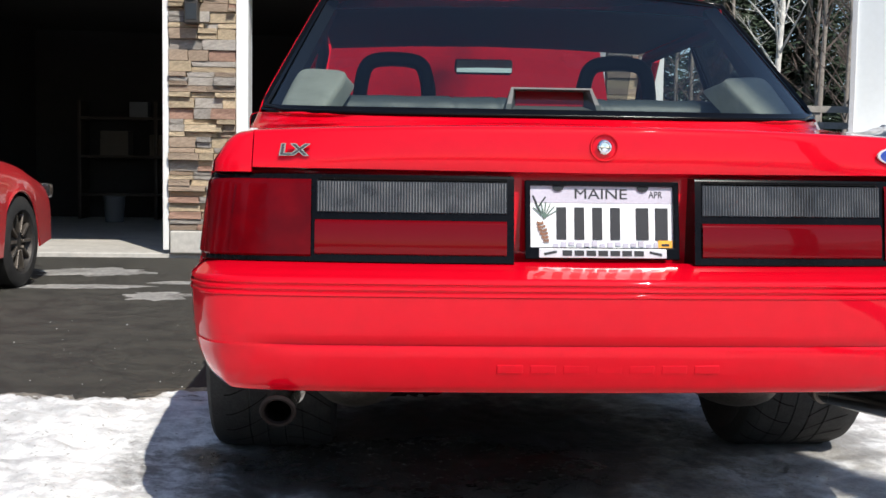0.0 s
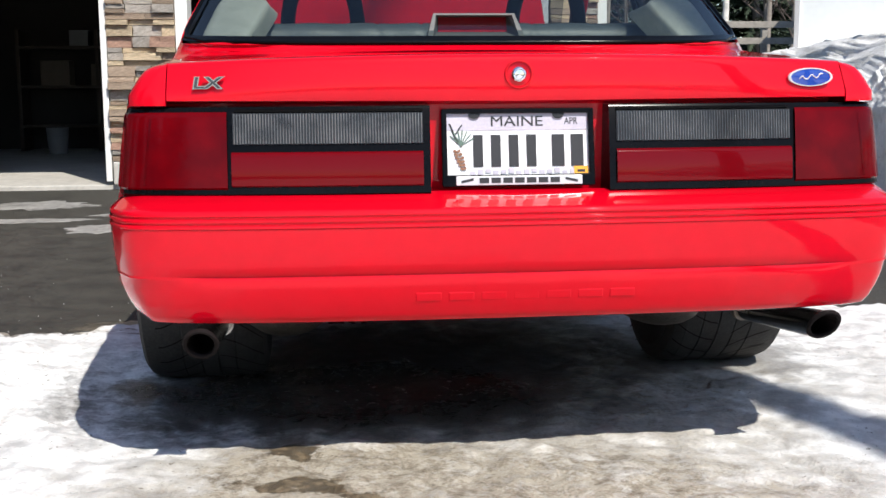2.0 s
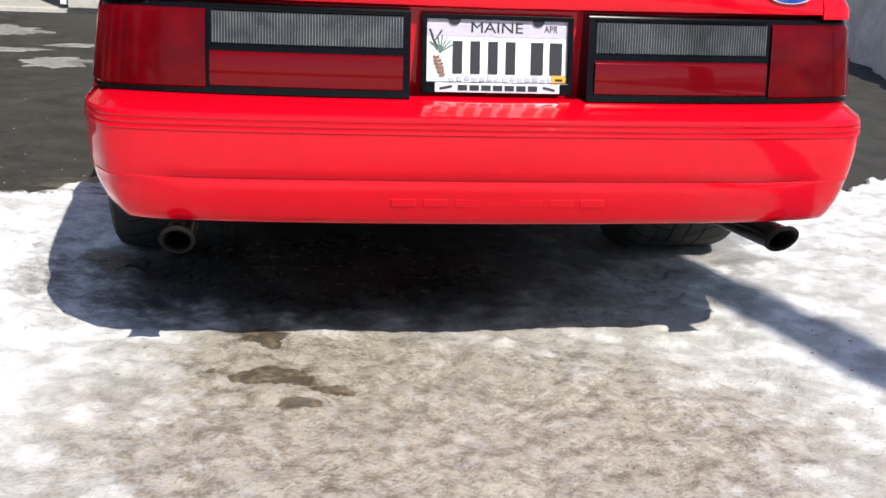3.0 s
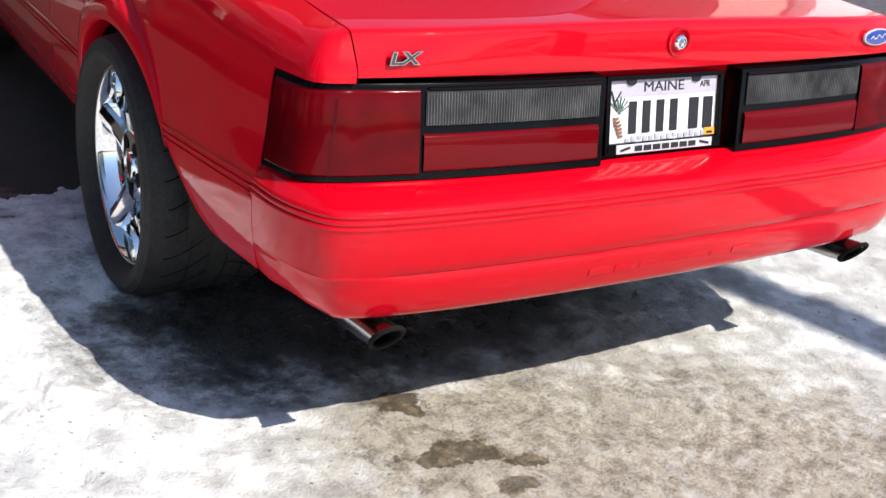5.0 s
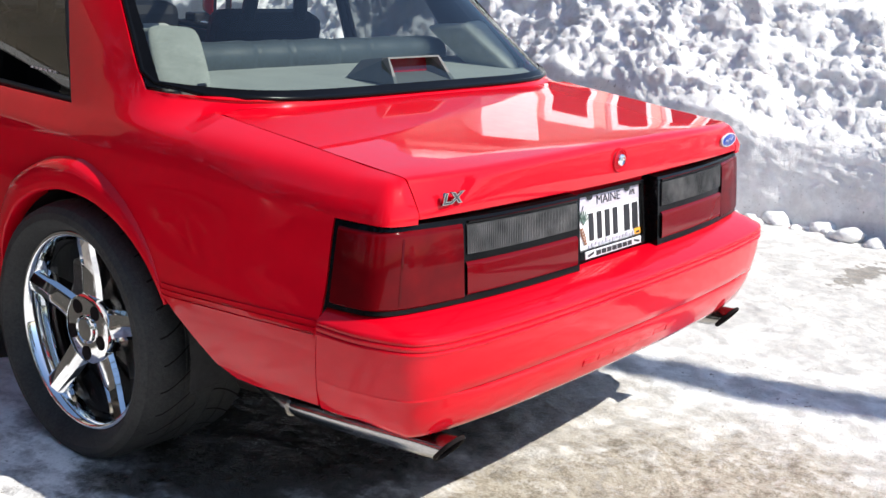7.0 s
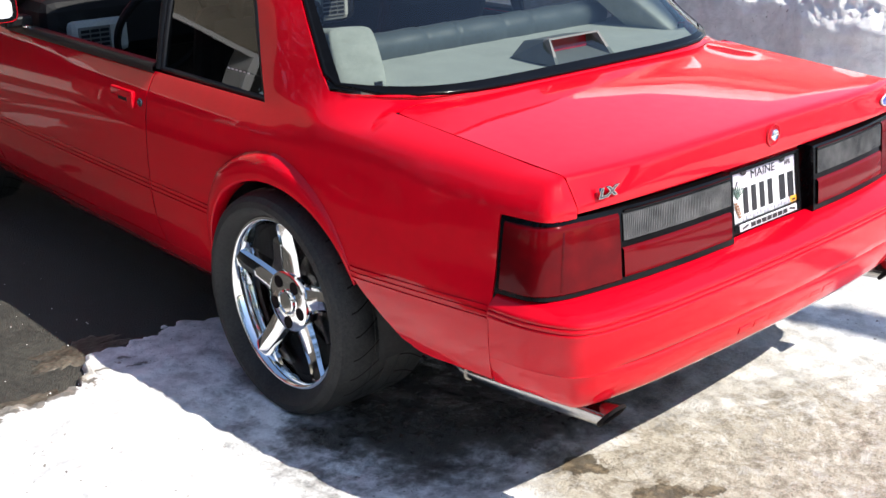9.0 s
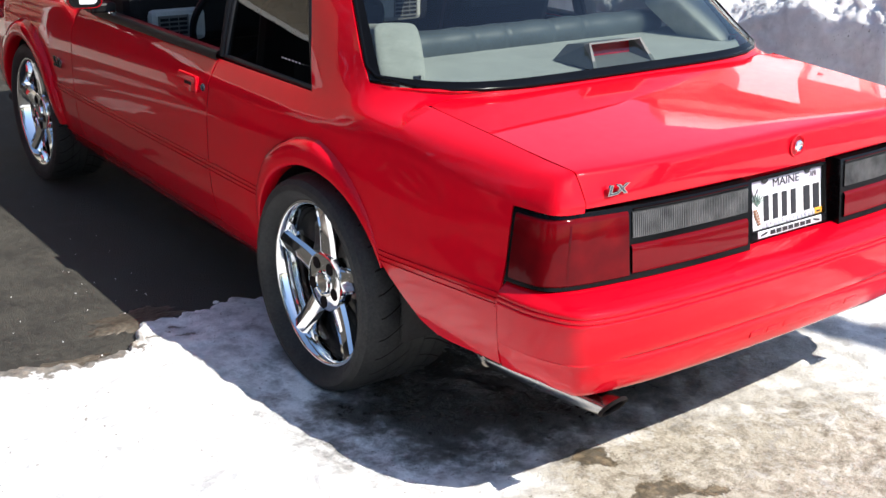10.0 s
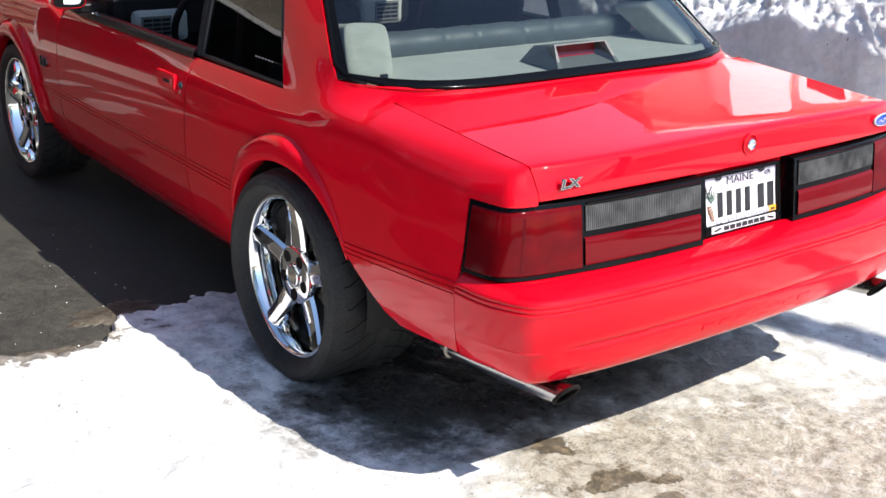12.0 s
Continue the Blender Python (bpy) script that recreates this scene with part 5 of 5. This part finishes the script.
ice_film(-2.34, 5.38, 0.45, 0.13, 2.7)
ice_film(-1.76, 5.66, 0.20, 0.10, 5.1)
ice_film(-1.76, 4.86, 0.20, 0.24, 9.3)
# melting fringe of the trodden snow
for k in range(9):
    fx = -3.6 + 0.31 * k
    ice_film(fx, snow_edge(fx) + 0.02 * (k % 3), 0.16 + 0.05 * (k % 2), 0.055 + 0.02 * (k % 3), 11.0 + 1.7 * k, SLUSH, "brown melting slush at the edge of the snow")


def bank_point(s, y):
    """A point of the ploughed bank: s metres up from its foot, at y along the drive."""
    foot = 3.28 + 0.14 * noise.noise((y * 0.9, 0.5, 0)) + 0.05 * noise.noise((y * 3.3, 5.5, 0))
    if y > 2.5:
        foot += 0.16 * (y - 2.5)
    step = 0.20 * noise.noise((y * 1.1, 8.5, 0)) + 0.11 * noise.noise((y * 3.1, 1.5, 0))
    d, z, loose = lerp_table(((0, 0, -0.06, 0.5), (0.30, 0.04, 0.22, 0.4), (0.62, 0.09, 0.50 + step, 0.5), (0.78, 0.22, 0.60 + step, 1.3), (0.95, 0.36, 0.72 + step, 1.4), (1.10, 0.42, 0.82 + 0.7 * step, 1.1), (1.45, 0.66, 1.08 + 0.3 * step, 1.4), (1.75, 0.92, 1.19, 1.4), (2.4, 1.56, 1.25, 1.2), (4.0, 3.15, 1.25, 1.0), (12.0, 11.0, 1.2, 1.0)), s)
    tall = lerp_table(((-8, 1.0), (3.0, 1.0), (5.0, 1.08), (9.0, 1.12), (20, 1.1)), y)
    p = Vector((foot + d, y, z * tall))
    k = min(1.0, s / 0.2) * loose
    out = 0.04 * noise.noise(p * 2.3) + 0.040 * abs(noise.noise(p * 4.4)) + 0.024 * noise.noise(p * 8.5 + Vector((3, 1, 2))) + 0.024 * abs(noise.noise(p * 15)) + 0.022 * noise.noise(p * 27) + 0.018 * noise.noise(p * 48)
    return p + k * out * Vector((-0.74, -0.08, 0.66))


def snow_bank():
    ss = [0.022 * i for i in range(150)] + [3.3 + 0.35 * 1.05**i * i / 3 for i in range(1, 26)]
    ys = [-9 + 0.5 * j for j in range(15)] + [-1.5 + 0.024 * j for j in range(375)] + [7.5 + 0.3 * j for j in range(36)]
    v, f = grid([[bank_point(s, y) for y in ys] for s in ss])
    me = bpy.data.meshes.new("snow_bank")
    me.from_pydata(v, [], f)
    ob = new("snow_bank", finish(me, BANK, True, 180))
    return tagged(ob, "high ploughed bank of lumpy grey and white snow", "snow bank", kind="stuff")


snow_bank()


def snow_lumps():
    """Crumbs of snow along the foot of the bank and on the edge of the trodden snow."""
    rnd = random.Random(5)
    bm = bmesh.new()
    for k in range(400):
        if k < 150:
            y = rnd.uniform(-1.5, 4.5)
            foot = 3.28 + 0.14 * noise.noise((y * 0.9, 0.5, 0)) + (0.16 * (y - 2.5) if y > 2.5 else 0)
            x, r = foot - abs(rnd.gauss(0, 0.07)), rnd.uniform(0.012, 0.05) if k > 40 else rnd.uniform(0.05, 0.085)
        elif k < 310:
            x = rnd.uniform(-3.2, 0.6)
            y, r = snow_edge(x) + rnd.gauss(-0.03, 0.03), rnd.uniform(0.003, 0.010)
        else:
            x = rnd.uniform(-3.0, -0.9)
            y, r = snow_edge(x) + abs(rnd.gauss(0.0, 0.9)), rnd.uniform(0.0012, 0.0032)
        res = bmesh.ops.create_icosphere(bm, subdivisions=2 if r > 0.008 else 1, radius=r, matrix=Matrix.Translation((x, y, r * 0.4)))
        for vert in res["verts"]:
            vert.co += 0.55 * r * noise.noise_vector(vert.co * (0.9 / r))
            vert.co.z = max(-0.012, 0.6 * vert.co.z)
    ob = part("snow_lumps", bm, BANK, smooth=True, angle=180)
    return tagged(ob, "crumbled lumps of snow along the bank and drive", "snow", kind="stuff")


snow_lumps()


# ---- garage ----
FRONT = 7.85
slab = box("garage_floor", (-1.6, FRONT + 3.6, -0.04), (8.0, 7.2, 0.14), CONCRETE, round_edge=0.01)
tagged(slab, "pale concrete garage floor", "floor", kind="structure")


def wall(name, c, s, mat, label):
    return tagged(box(name, c, s, mat, round_edge=0.004), label, "wall", kind="structure")


pillar_l = wall("wall_pillar_1", (-1.91, FRONT + 0.19, 1.25), (0.58, 0.30, 2.36), MORTAR, "garage pillar clad in stacked ledge stone")
pillar_r = wall("wall_pillar_2", (1.885, FRONT + 0.19, 1.25), (0.43, 0.30, 2.36), MORTAR, "garage pillar clad in stacked ledge stone")
wall("wall_header", (-1.62, FRONT + 0.20, 2.95), (7.66, 0.30, 1.04), SIDING, "tan wall over the garage doors")
wall("wall_west", (-5.45, FRONT + 3.6, 1.5), (0.16, 7.2, 3.0), SHADED_BOARD, "plain garage side wall")
wall("wall_east", (2.14, FRONT + 3.75, 1.5), (0.12, 6.8, 3.0), SHADED_BOARD, "plain garage side wall")
wall("wall_north", (-1.62, FRONT + 7.2, 1.5), (7.7, 0.16, 3.0), SHADED_BOARD, "plain garage back wall, shade put into its colour")
tagged(box("ceiling", (-1.62, FRONT + 3.7, 2.80), (7.5, 6.7, 0.06), SHADED_BOARD), "plain garage ceiling, shade put into its colour", "ceiling", kind="structure")
roof = box("garage_roof", (-1.62, FRONT + 3.4, 5.3), (8.6, 8.6, 0.16), BARK, round_edge=0.02)
tagged(roof, "plain dark garage roof", "roof", kind="structure")
wall("wall_upper", (-1.62, FRONT + 0.21, 4.35), (7.66, 0.30, 1.74), SIDING, "tan upper wall")
header, upper = bpy.data.objects["wall_header"], bpy.data.objects["wall_upper"]
for k in range(24):
    z = 2.47 + 0.112 * k
    bm = bmesh.new()
    add_box(bm, (0, 0, 0), (7.62, 0.014, 0.122), Matrix.Translation((-1.62, FRONT + 0.034, z + 0.056)) @ Matrix.Rotation(radians(8.0), 4, "X"))
    part("siding_board", bm, SIDING, header if z < 3.45 else upper)
for nm, x, w in (("trim_1", -2.228, 0.05), ("trim_2", -1.565, 0.105), ("trim_3", 1.60, 0.10), ("trim_4", 2.14, 0.085), ("trim_5", -5.36, 0.10)):
    tagged(box(nm, (x, FRONT + 0.14, 1.24), (w, 0.34, 2.36), WHITE_TRIM), "white painted door trim", "trim", kind="structure")
for nm, x0, x1 in (("trim_6", -5.4, -2.2), ("trim_7", -1.62, 1.65)):
    tagged(box(nm, ((x0 + x1) / 2, FRONT + 0.03, 2.36), (x1 - x0, 0.10, 0.12), WHITE_TRIM), "white painted door head trim", "trim", kind="structure")
for k, x in enumerate((-1.91, 1.885)):
    tagged(box("plinth_1" if k == 0 else "plinth_2", (x, FRONT + 0.02, 0.13), (0.56 if k == 0 else 0.42, 0.14, 0.20), CONCRETE, round_edge=0.012), "pale concrete plinth under the stone", "plinth", kind="structure")


def wall_lamp():
    lamp = thing("wall_lantern", "dark iron wall lantern on the stone pillar", "lamp", (-1.985, FRONT - 0.02, 2.18))
    box("back_plate", (0, 0, 0), (0.09, 0.03, 0.22), IRON, lamp, round_edge=0.006)
    box("lantern_cage", (0, -0.11, -0.06), (0.12, 0.12, 0.20), IRON, lamp, round_edge=0.01)
    box("lantern_pane", (0, -0.112, -0.06), (0.095, 0.124, 0.14), LENS_CLEAR, lamp, "smoky glass", 0.003)
    v, f = tube([(0, -0.02, 0.06), (0, -0.08, 0.12), (0, -0.11, 0.07)], 0.012, 8)
    mesh_part("arm", v, f, IRON, lamp, smooth=True)
    v, f = lathe([(0.0, 0.085), (0.05, 0.04), (0.08, 0.001)], 20)
    mesh_part("cap", [(p[1], -0.11 + p[2], 0.05 + p[0]) for p in v], f, IRON, lamp, smooth=True)


wall_lamp()


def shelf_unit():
    unit = thing("shelf_unit", "wooden shelf unit in the garage, shade put into its colour", "shelf", (-3.5, FRONT + 6.7, 0.03))
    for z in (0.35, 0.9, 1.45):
        box("shelf_board", (0, 0, z), (2.2, 0.5, 0.04), SHADED_SHELF, unit)
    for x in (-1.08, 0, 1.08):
        box("upright", (x, 0, 0.85), (0.05, 0.48, 1.7), SHADED_SHELF, unit)


shelf_unit()
for nm, lab, cat, x, y, z, sx, sy, sz, mat in (
    ("carton", "grey carton on the shelf unit", "box", -3.05, 6.68, 1.50, 0.42, 0.3, 0.24, SHADED_BOX),
    ("carton", "small grey carton on the shelf unit", "box", -3.75, 6.66, 1.50, 0.26, 0.3, 0.22, SHADED_BOX),
    ("carton", "brown carton on the shelf unit", "box", -3.35, 6.7, 0.95, 0.5, 0.35, 0.3, SHADED_CARTON),
    ("carton", "brown carton on the shelf unit", "box", -4.1, 6.7, 0.95, 0.4, 0.35, 0.35, SHADED_CARTON),
):
    o = thing(nm, lab, cat, (x, FRONT + y, z + 0.0))
    box("carton_body", (0, 0, sz / 2), (sx, sy, sz), mat, o)
    box("tape", (0, 0, sz + 0.001), (sx * 1.002, 0.05, 0.003), TRIM_GREY, o)
for x, y in ((-3.15, 5.9), (-2.75, 5.2), (-3.9, 5.6)):
    o = thing("bucket", "grey plastic bucket on the garage floor", "bucket", (x, FRONT + y, 0.03), group="buckets in the garage")
    v, f = lathe([(0.0, 0.001), (0.0, 0.12), (0.34, 0.145), (0.35, 0.155), (0.355, 0.15), (0.34, 0.14), (0.03, 0.118)], 28)
    mesh_part("bucket_body", [(p[1], p[2], p[0]) for p in v], f, SHADED_BOX, o, smooth=True)


# ---- second car, nose to the garage ----
def build_second_car():
    car = thing("compact_car", "faded red compact car with black steel wheels", "car", (-3.64, 3.99, -0.012), turn=-4)
    secs = [(-1.95, 0.62, 0.50, 0.62), (-1.80, 0.76, 0.30, 0.86), (-1.2, 0.82, 0.24, 0.92), (0, 0.84, 0.22, 0.92), (1.0, 0.84, 0.22, 0.92), (1.7, 0.82, 0.24, 0.84), (2.15, 0.76, 0.28, 0.74), (2.32, 0.64, 0.34, 0.62)]
    rows = []
    for t in [i / 60 for i in range(61)]:
        y = -1.95 + 4.27 * t
        hw, z0, z1 = lerp_table(secs, y)
        sec = []
        for k in range(25):
            a = math.pi * k / 24
            c, s = math.cos(a), math.sin(a)
            x = hw * math.copysign(abs(c) ** 0.35, c)
            z = z0 + (z1 - z0) * abs(s) ** 0.45
            for cy in (-1.22, 1.38):
                if abs(y - cy) < 0.34 and abs(x) > 0.5:
                    z = max(z, 0.30 + math.sqrt(0.34**2 - (y - cy) ** 2))
            sec.append((x, y, z))
        rows.append(sec)
    v, f = grid(rows)
    mesh_part("body", v, f, PAINT_OLD, car, smooth=True, angle=70, thick=0.01)
    rows = []
    for y, hw, z in ((-1.35, 0.70, 0.91), (-0.85, 0.56, 1.34), (0.15, 0.56, 1.38), (0.95, 0.68, 0.92)):
        rows.append([(x * hw, y, 0.88 + (z - 0.88) * (1 - abs(x) ** 4)) for x in [-1 + i / 8 for i in range(17)]])
    v, f = grid(rows)
    mesh_part("cabin", v, f, VINYL_DARK, car, "dark glazed cabin", smooth=True, angle=30)
    v, f = grid([[(x * 0.55, y, 1.385 - 0.03 * x * x) for x in (-1, -0.5, 0, 0.5, 1)] for y in (-0.84, -0.3, 0.15)])
    mesh_part("roof", v, f, PAINT_OLD, car, smooth=True, thick=0.02)
    for s in (-1, 1):
        bm = bmesh.new()
        add_box(bm, (s * 0.70, 2.16, 0.62), (0.10, 0.10, 0.10))
        part("headlamp", bm, LENS_CLEAR, car, "clear headlamp", round_edge=0.02)
        for y in (-1.22, 1.38):
            wh = new("wheel")
            wh.parent = car
            wh["label"] = "black steel wheel with tyre"
            wh.matrix_local = pose(s * 0.835, y, 0.30, 0, 0, 0 if s > 0 else 180)
            v, f = lathe([(-0.02, 0.19), (0.0, 0.21), (0.0, 0.27), (-0.02, 0.297), (-0.18, 0.297), (-0.2, 0.27), (-0.19, 0.2)], 48)
            mesh_part("tyre", v, f, TYRE, wh, smooth=True, angle=40)
            v, f = lathe([(-0.01, 0.195), (-0.03, 0.185), (-0.06, 0.17), (-0.055, 0.12), (-0.04, 0.08), (-0.03, 0.05), (-0.025, 0.001)], 40)
            mesh_part("steel_rim", v, f, IRON, wh, "dark steel rim", smooth=True, angle=40)
            for k in range(10):
                a = 2 * math.pi * k / 10
                bm = bmesh.new()
                add_box(bm, (-0.030, 0.122, 0), (0.030, 0.130, 0.022), Matrix.Rotation(a, 4, "X"))
                part("rim_spoke", bm, MUFFLER, wh, "grey rim spoke", round_edge=0.005)
            v, f = tube([(-0.2, 0, 0), (-0.9, 0, 0)], 0.04, 10)
            mesh_part("axle_stub", v, f, UNDER, wh)


build_second_car()


# ---- white trailer, railing and trees beyond the bank ----
def box_trailer(label, at, w, d, top, turn=0.0):
    t = thing("box_trailer", label, "trailer", at, turn=turn)
    box("trailer_body", (w / 2, d / 2, (0.65 + top) / 2), (w, d, top - 0.65), TRAILER, t, round_edge=0.03)
    for x in (0.03, w - 0.03):
        box("corner_rail", (x, -0.01, (0.65 + top) / 2), (0.07, 0.05, top - 0.62), SILVER, t, "bright metal corner rail")
    box("sill_rail", (w / 2, -0.02, 0.68), (w, 0.04, 0.10), SILVER, t, "bright metal sill rail")
    for x in (0.25, w - 0.25):
        v, f = lathe([(-0.12, 0.1), (-0.12, 0.40), (0.12, 0.40), (0.12, 0.1)], 32)
        mesh_part("trailer_wheel", [(x + p[0], 1.4 + p[1], 0.39 + p[2]) for p in v], f, TYRE, t, "black tyre", smooth=True, angle=30)


box_trailer("tall white box trailer standing behind the snow bank", (6.18, 13.0, 0.0), 2.45, 6.0, 3.7, -32)


def far_house():
    """The neighbouring house behind the bank, mirrored in the trunk lid."""
    ho = thing("house", "pale neighbouring house with a white bay and white windows", "house", (6.5, 6.2, 0.0))
    box("wall", (5.5, 1.1, 1.85), (11.0, 2.2, 3.7), HOUSE_WALL, ho, "pale sided wall", 0.02)
    v = [(-0.3, -0.35, 3.72), (11.3, -0.35, 3.72), (11.3, 1.1, 3.98), (-0.3, 1.1, 3.98), (11.3, 2.55, 3.72), (-0.3, 2.55, 3.72)]
    mesh_part("roof", v, [(0, 1, 2, 3), (3, 2, 4, 5)], WOOD_GREY, ho, "grey shingle roof", thick=0.10)
    box("eave_snow", (5.5, -0.30, 3.80), (11.6, 0.22, 0.14), BANK, ho, "white edge of snow along the eaves", 0.05)
    # shallow white bay
    box("bay", (1.66, -0.12, 1.74), (1.12, 0.34, 3.48), BRIGHT_WHITE, ho, "bright white bay", 0.02)
    for x in (3.3, 4.9, 6.5, 8.1):
        win = box("window", (x, -0.02, 2.45), (1.15, 0.10, 1.55), GABLE, ho, "white framed window", 0.01)
        box("pane", (x, -0.07, 2.45), (0.80, 0.03, 1.2), VINYL_DARK, win, "dark pane", 0.005)


far_house()
rail = thing("deck_railing", "weathered grey wooden deck railing", "railing", (7.50, 18.3, -0.22))
for z in (1.45, 1.95, 2.25):
    box("rail_board", (0.3, 0, z), (3.2, 0.05, 0.12), WOOD_GREY, rail)
for x in (-1.2, -0.4, 0.4, 1.2, 1.9):
    box("rail_post", (x, 0.06, 1.12), (0.1, 0.1, 2.28), WOOD_GREY, rail)


def limb(bm_v, bm_f, a, b, r0, r1, n=6):
    v, f = tube([a, a.lerp(b, 0.5) + 0.04 * (b - a).length * Vector((random.uniform(-1, 1), random.uniform(-1, 1), 0)), b], [r0, (r0 + r1) / 2, r1], n, caps=False)
    k = len(bm_v)
    bm_v += v
    bm_f += [tuple(i + k for i in q) for q in f]


def bare_tree(name, label, at, height, r, bark, seed, spread=0.35, first=0.35):
    """A leafless tree: tapered trunk, forking limbs and fine twigs."""
    rnd = random.Random(seed)
    random.seed(seed)
    tree = thing(name, label, "tree", at)
    tv, tf, bv, bf = [], [], [], []
    pts = [Vector((rnd.gauss(0, 0.05) * k * 0.4, rnd.gauss(0, 0.05) * k * 0.4, height * k / 6)) for k in range(7)]
    v, f = tube(pts, [r * (1 - 0.13 * k) for k in range(7)], 10, caps=False)
    mesh_part("trunk", v, f, bark, tree, smooth=True)
    for k in range(22):
        t = first + (0.98 - first) * rnd.random()
        base = pts[0].lerp(pts[-1], t)
        q = t * 6
        base = pts[int(q)].lerp(pts[min(6, int(q) + 1)], q - int(q))
        ang = rnd.uniform(0, 6.283)
        ln = height * spread * (1.15 - t) * rnd.uniform(0.7, 1.2)
        tip = base + Vector((math.cos(ang) * ln * 0.6, math.sin(ang) * ln * 0.6, ln * rnd.uniform(0.5, 1.0)))
        rr = r * (1 - 0.75 * t) * 0.42
        limb(bv, bf, base, tip, rr, rr * 0.35)
        for j in range(5):
            b2 = base.lerp(tip, rnd.uniform(0.35, 1.0))
            a2 = rnd.uniform(0, 6.283)
            l2 = ln * rnd.uniform(0.25, 0.5)
            t2 = b2 + Vector((math.cos(a2) * l2 * 0.6, math.sin(a2) * l2 * 0.6, l2 * rnd.uniform(0.1, 0.9)))
            limb(bv, bf, b2, t2, rr * 0.4, rr * 0.12, 4)
            for i in range(3):
                b3 = b2.lerp(t2, rnd.uniform(0.3, 1.0))
                a3 = rnd.uniform(0, 6.283)
                limb(bv, bf, b3, b3 + Vector((math.cos(a3) * 0.3, math.sin(a3) * 0.3, rnd.uniform(0.0, 0.4))) * l2, rr * 0.15, rr * 0.06, 3)
    mesh_part("crown", bv, bf, bark if bark is BIRCH else TWIGS, tree, "bare forked limbs and twigs", smooth=True)
    return tree


def fir_tree(at, height, seed):
    """An evergreen: trunk and drooping whorls of needle sprays."""
    rnd = random.Random(seed)
    tree = thing("fir_tree", "dark green fir tree", "tree", at, group="firs behind the bank")
    v, f = tube([(0, 0, 0), (0, 0, height * 0.5), (0, 0, height)], [0.16, 0.1, 0.02], 8)
    mesh_part("trunk", v, f, BARK, tree, smooth=True)
    V, F = [], []
    for k in range(1150):
        t = rnd.random() ** 0.8
        z = height * (0.06 + 0.92 * t)
        reach = (1 - t) * height * 0.24 + 0.2
        a = rnd.uniform(0, 6.283)
        way = Vector((math.cos(a), math.sin(a), rnd.uniform(-0.45, 0.05)))
        side = Vector((-math.sin(a), math.cos(a), 0))
        p0 = Vector((0, 0, z)) + way * reach * rnd.uniform(0.0, 0.5)
        ln, wd = reach * rnd.uniform(0.3, 0.6), reach * rnd.uniform(0.035, 0.085)
        for j in range(5):
            q = p0 + way * ln * j / 5
            w = wd * (1 - j / 6)
            b = len(V)
            dz = Vector((0, 0, rnd.uniform(-0.10, 0.02)))
            V += [q, q + way * ln * 0.3 + side * w + dz, q + way * ln * 0.26, q + way * ln * 0.3 - side * w + dz]
            F += [(b, b + 1, b + 2), (b, b + 2, b + 3)]
    mesh_part("crown", V, F, NEEDLES, tree, "dark green needle sprays")
    return tree


rt = random.Random(11)
bare_tree("birch_tree", "white-barked bare birch tree", (12.25, 32.2, 0.0), 12.0, 0.125, BIRCH, 3, 0.30, 0.30)
bare_tree("birch_tree", "slim grey-barked bare birch tree", (13.2, 31.2, 0.0), 11.0, 0.11, BARK, 4, 0.25, 0.4)
for k in range(12):
    bare_tree("bare_tree", "slim grey leafless woodland tree", (7.5 + 1.0 * k + rt.uniform(-0.4, 0.4), 29 + rt.uniform(-2, 7), 0.0), rt.uniform(8, 12), rt.uniform(0.07, 0.14), BARK, 20 + k, 0.22, 0.2)
for k in range(30):
    fir_tree((5.0 + 0.75 * k + rt.uniform(-0.6, 0.6), 37.5 + rt.uniform(-2, 8), 0.0), rt.uniform(9, 15), 60 + k)
for k in range(16):
    fir_tree((-12 - rt.uniform(0, 3), -18 + 2.6 * k + rt.uniform(-1, 1), 0.0), rt.uniform(12, 16), 100 + k)
# the tree behind the camera whose trunk throws a stripe of shade over the snow
bare_tree("yard_tree", "tall bare yard tree behind the drive", (2.88, -4.40, 0.0), 11.0, 0.165, BARK, 77, 0.22, 0.8)


# ---- ledge stones and siding ----
def lay_stones(host, x0, x1, z0, z1, seed):
    rnd = random.Random(seed)
    shapes = []
    for k in range(10):
        bm = bmesh.new()
        bmesh.ops.create_cube(bm, size=1.0)
        bmesh.ops.subdivide_edges(bm, edges=bm.edges[:], cuts=1, use_grid_fill=True)
        for vert in bm.verts:
            vert.co += 0.06 * noise.noise_vector(vert.co * 2.1 + Vector((k * 3.7, 0, 0)))
        me = bpy.data.meshes.new("stone")
        bm.to_mesh(me)
        bm.free()
        me.materials.append(STONES[k % 4])
        shapes.append(me)
    z = z0
    while z < z1 - 0.02:
        h = rnd.choice((0.045, 0.055, 0.065, 0.075, 0.095))
        x = x0
        while x < x1 - 0.01:
            w = min(rnd.uniform(0.12, 0.34), x1 - x)
            if x1 - (x + w) < 0.06:
                w = x1 - x
            two = h > 0.07 and rnd.random() < 0.3
            for zz, hh in (((z, h * 0.5), (z + h * 0.5, h * 0.5)) if two else ((z, h),)):
                ob = new("stone", rnd.choice(shapes))
                d = rnd.uniform(0.03, 0.115)
                ob.parent = host
                ob.matrix_local = host.matrix_world.inverted() @ Matrix.Translation((x + w / 2, FRONT + 0.05 - d / 2, zz + hh / 2)) @ Matrix.Diagonal((w - 0.006, d + 0.04, hh - 0.005, 1))
            x += w
        z += h


lay_stones(pillar_l, -2.20, -1.62, 0.235, 2.42, 1)
lay_stones(pillar_r, 1.67, 2.095, 0.235, 2.42, 2)
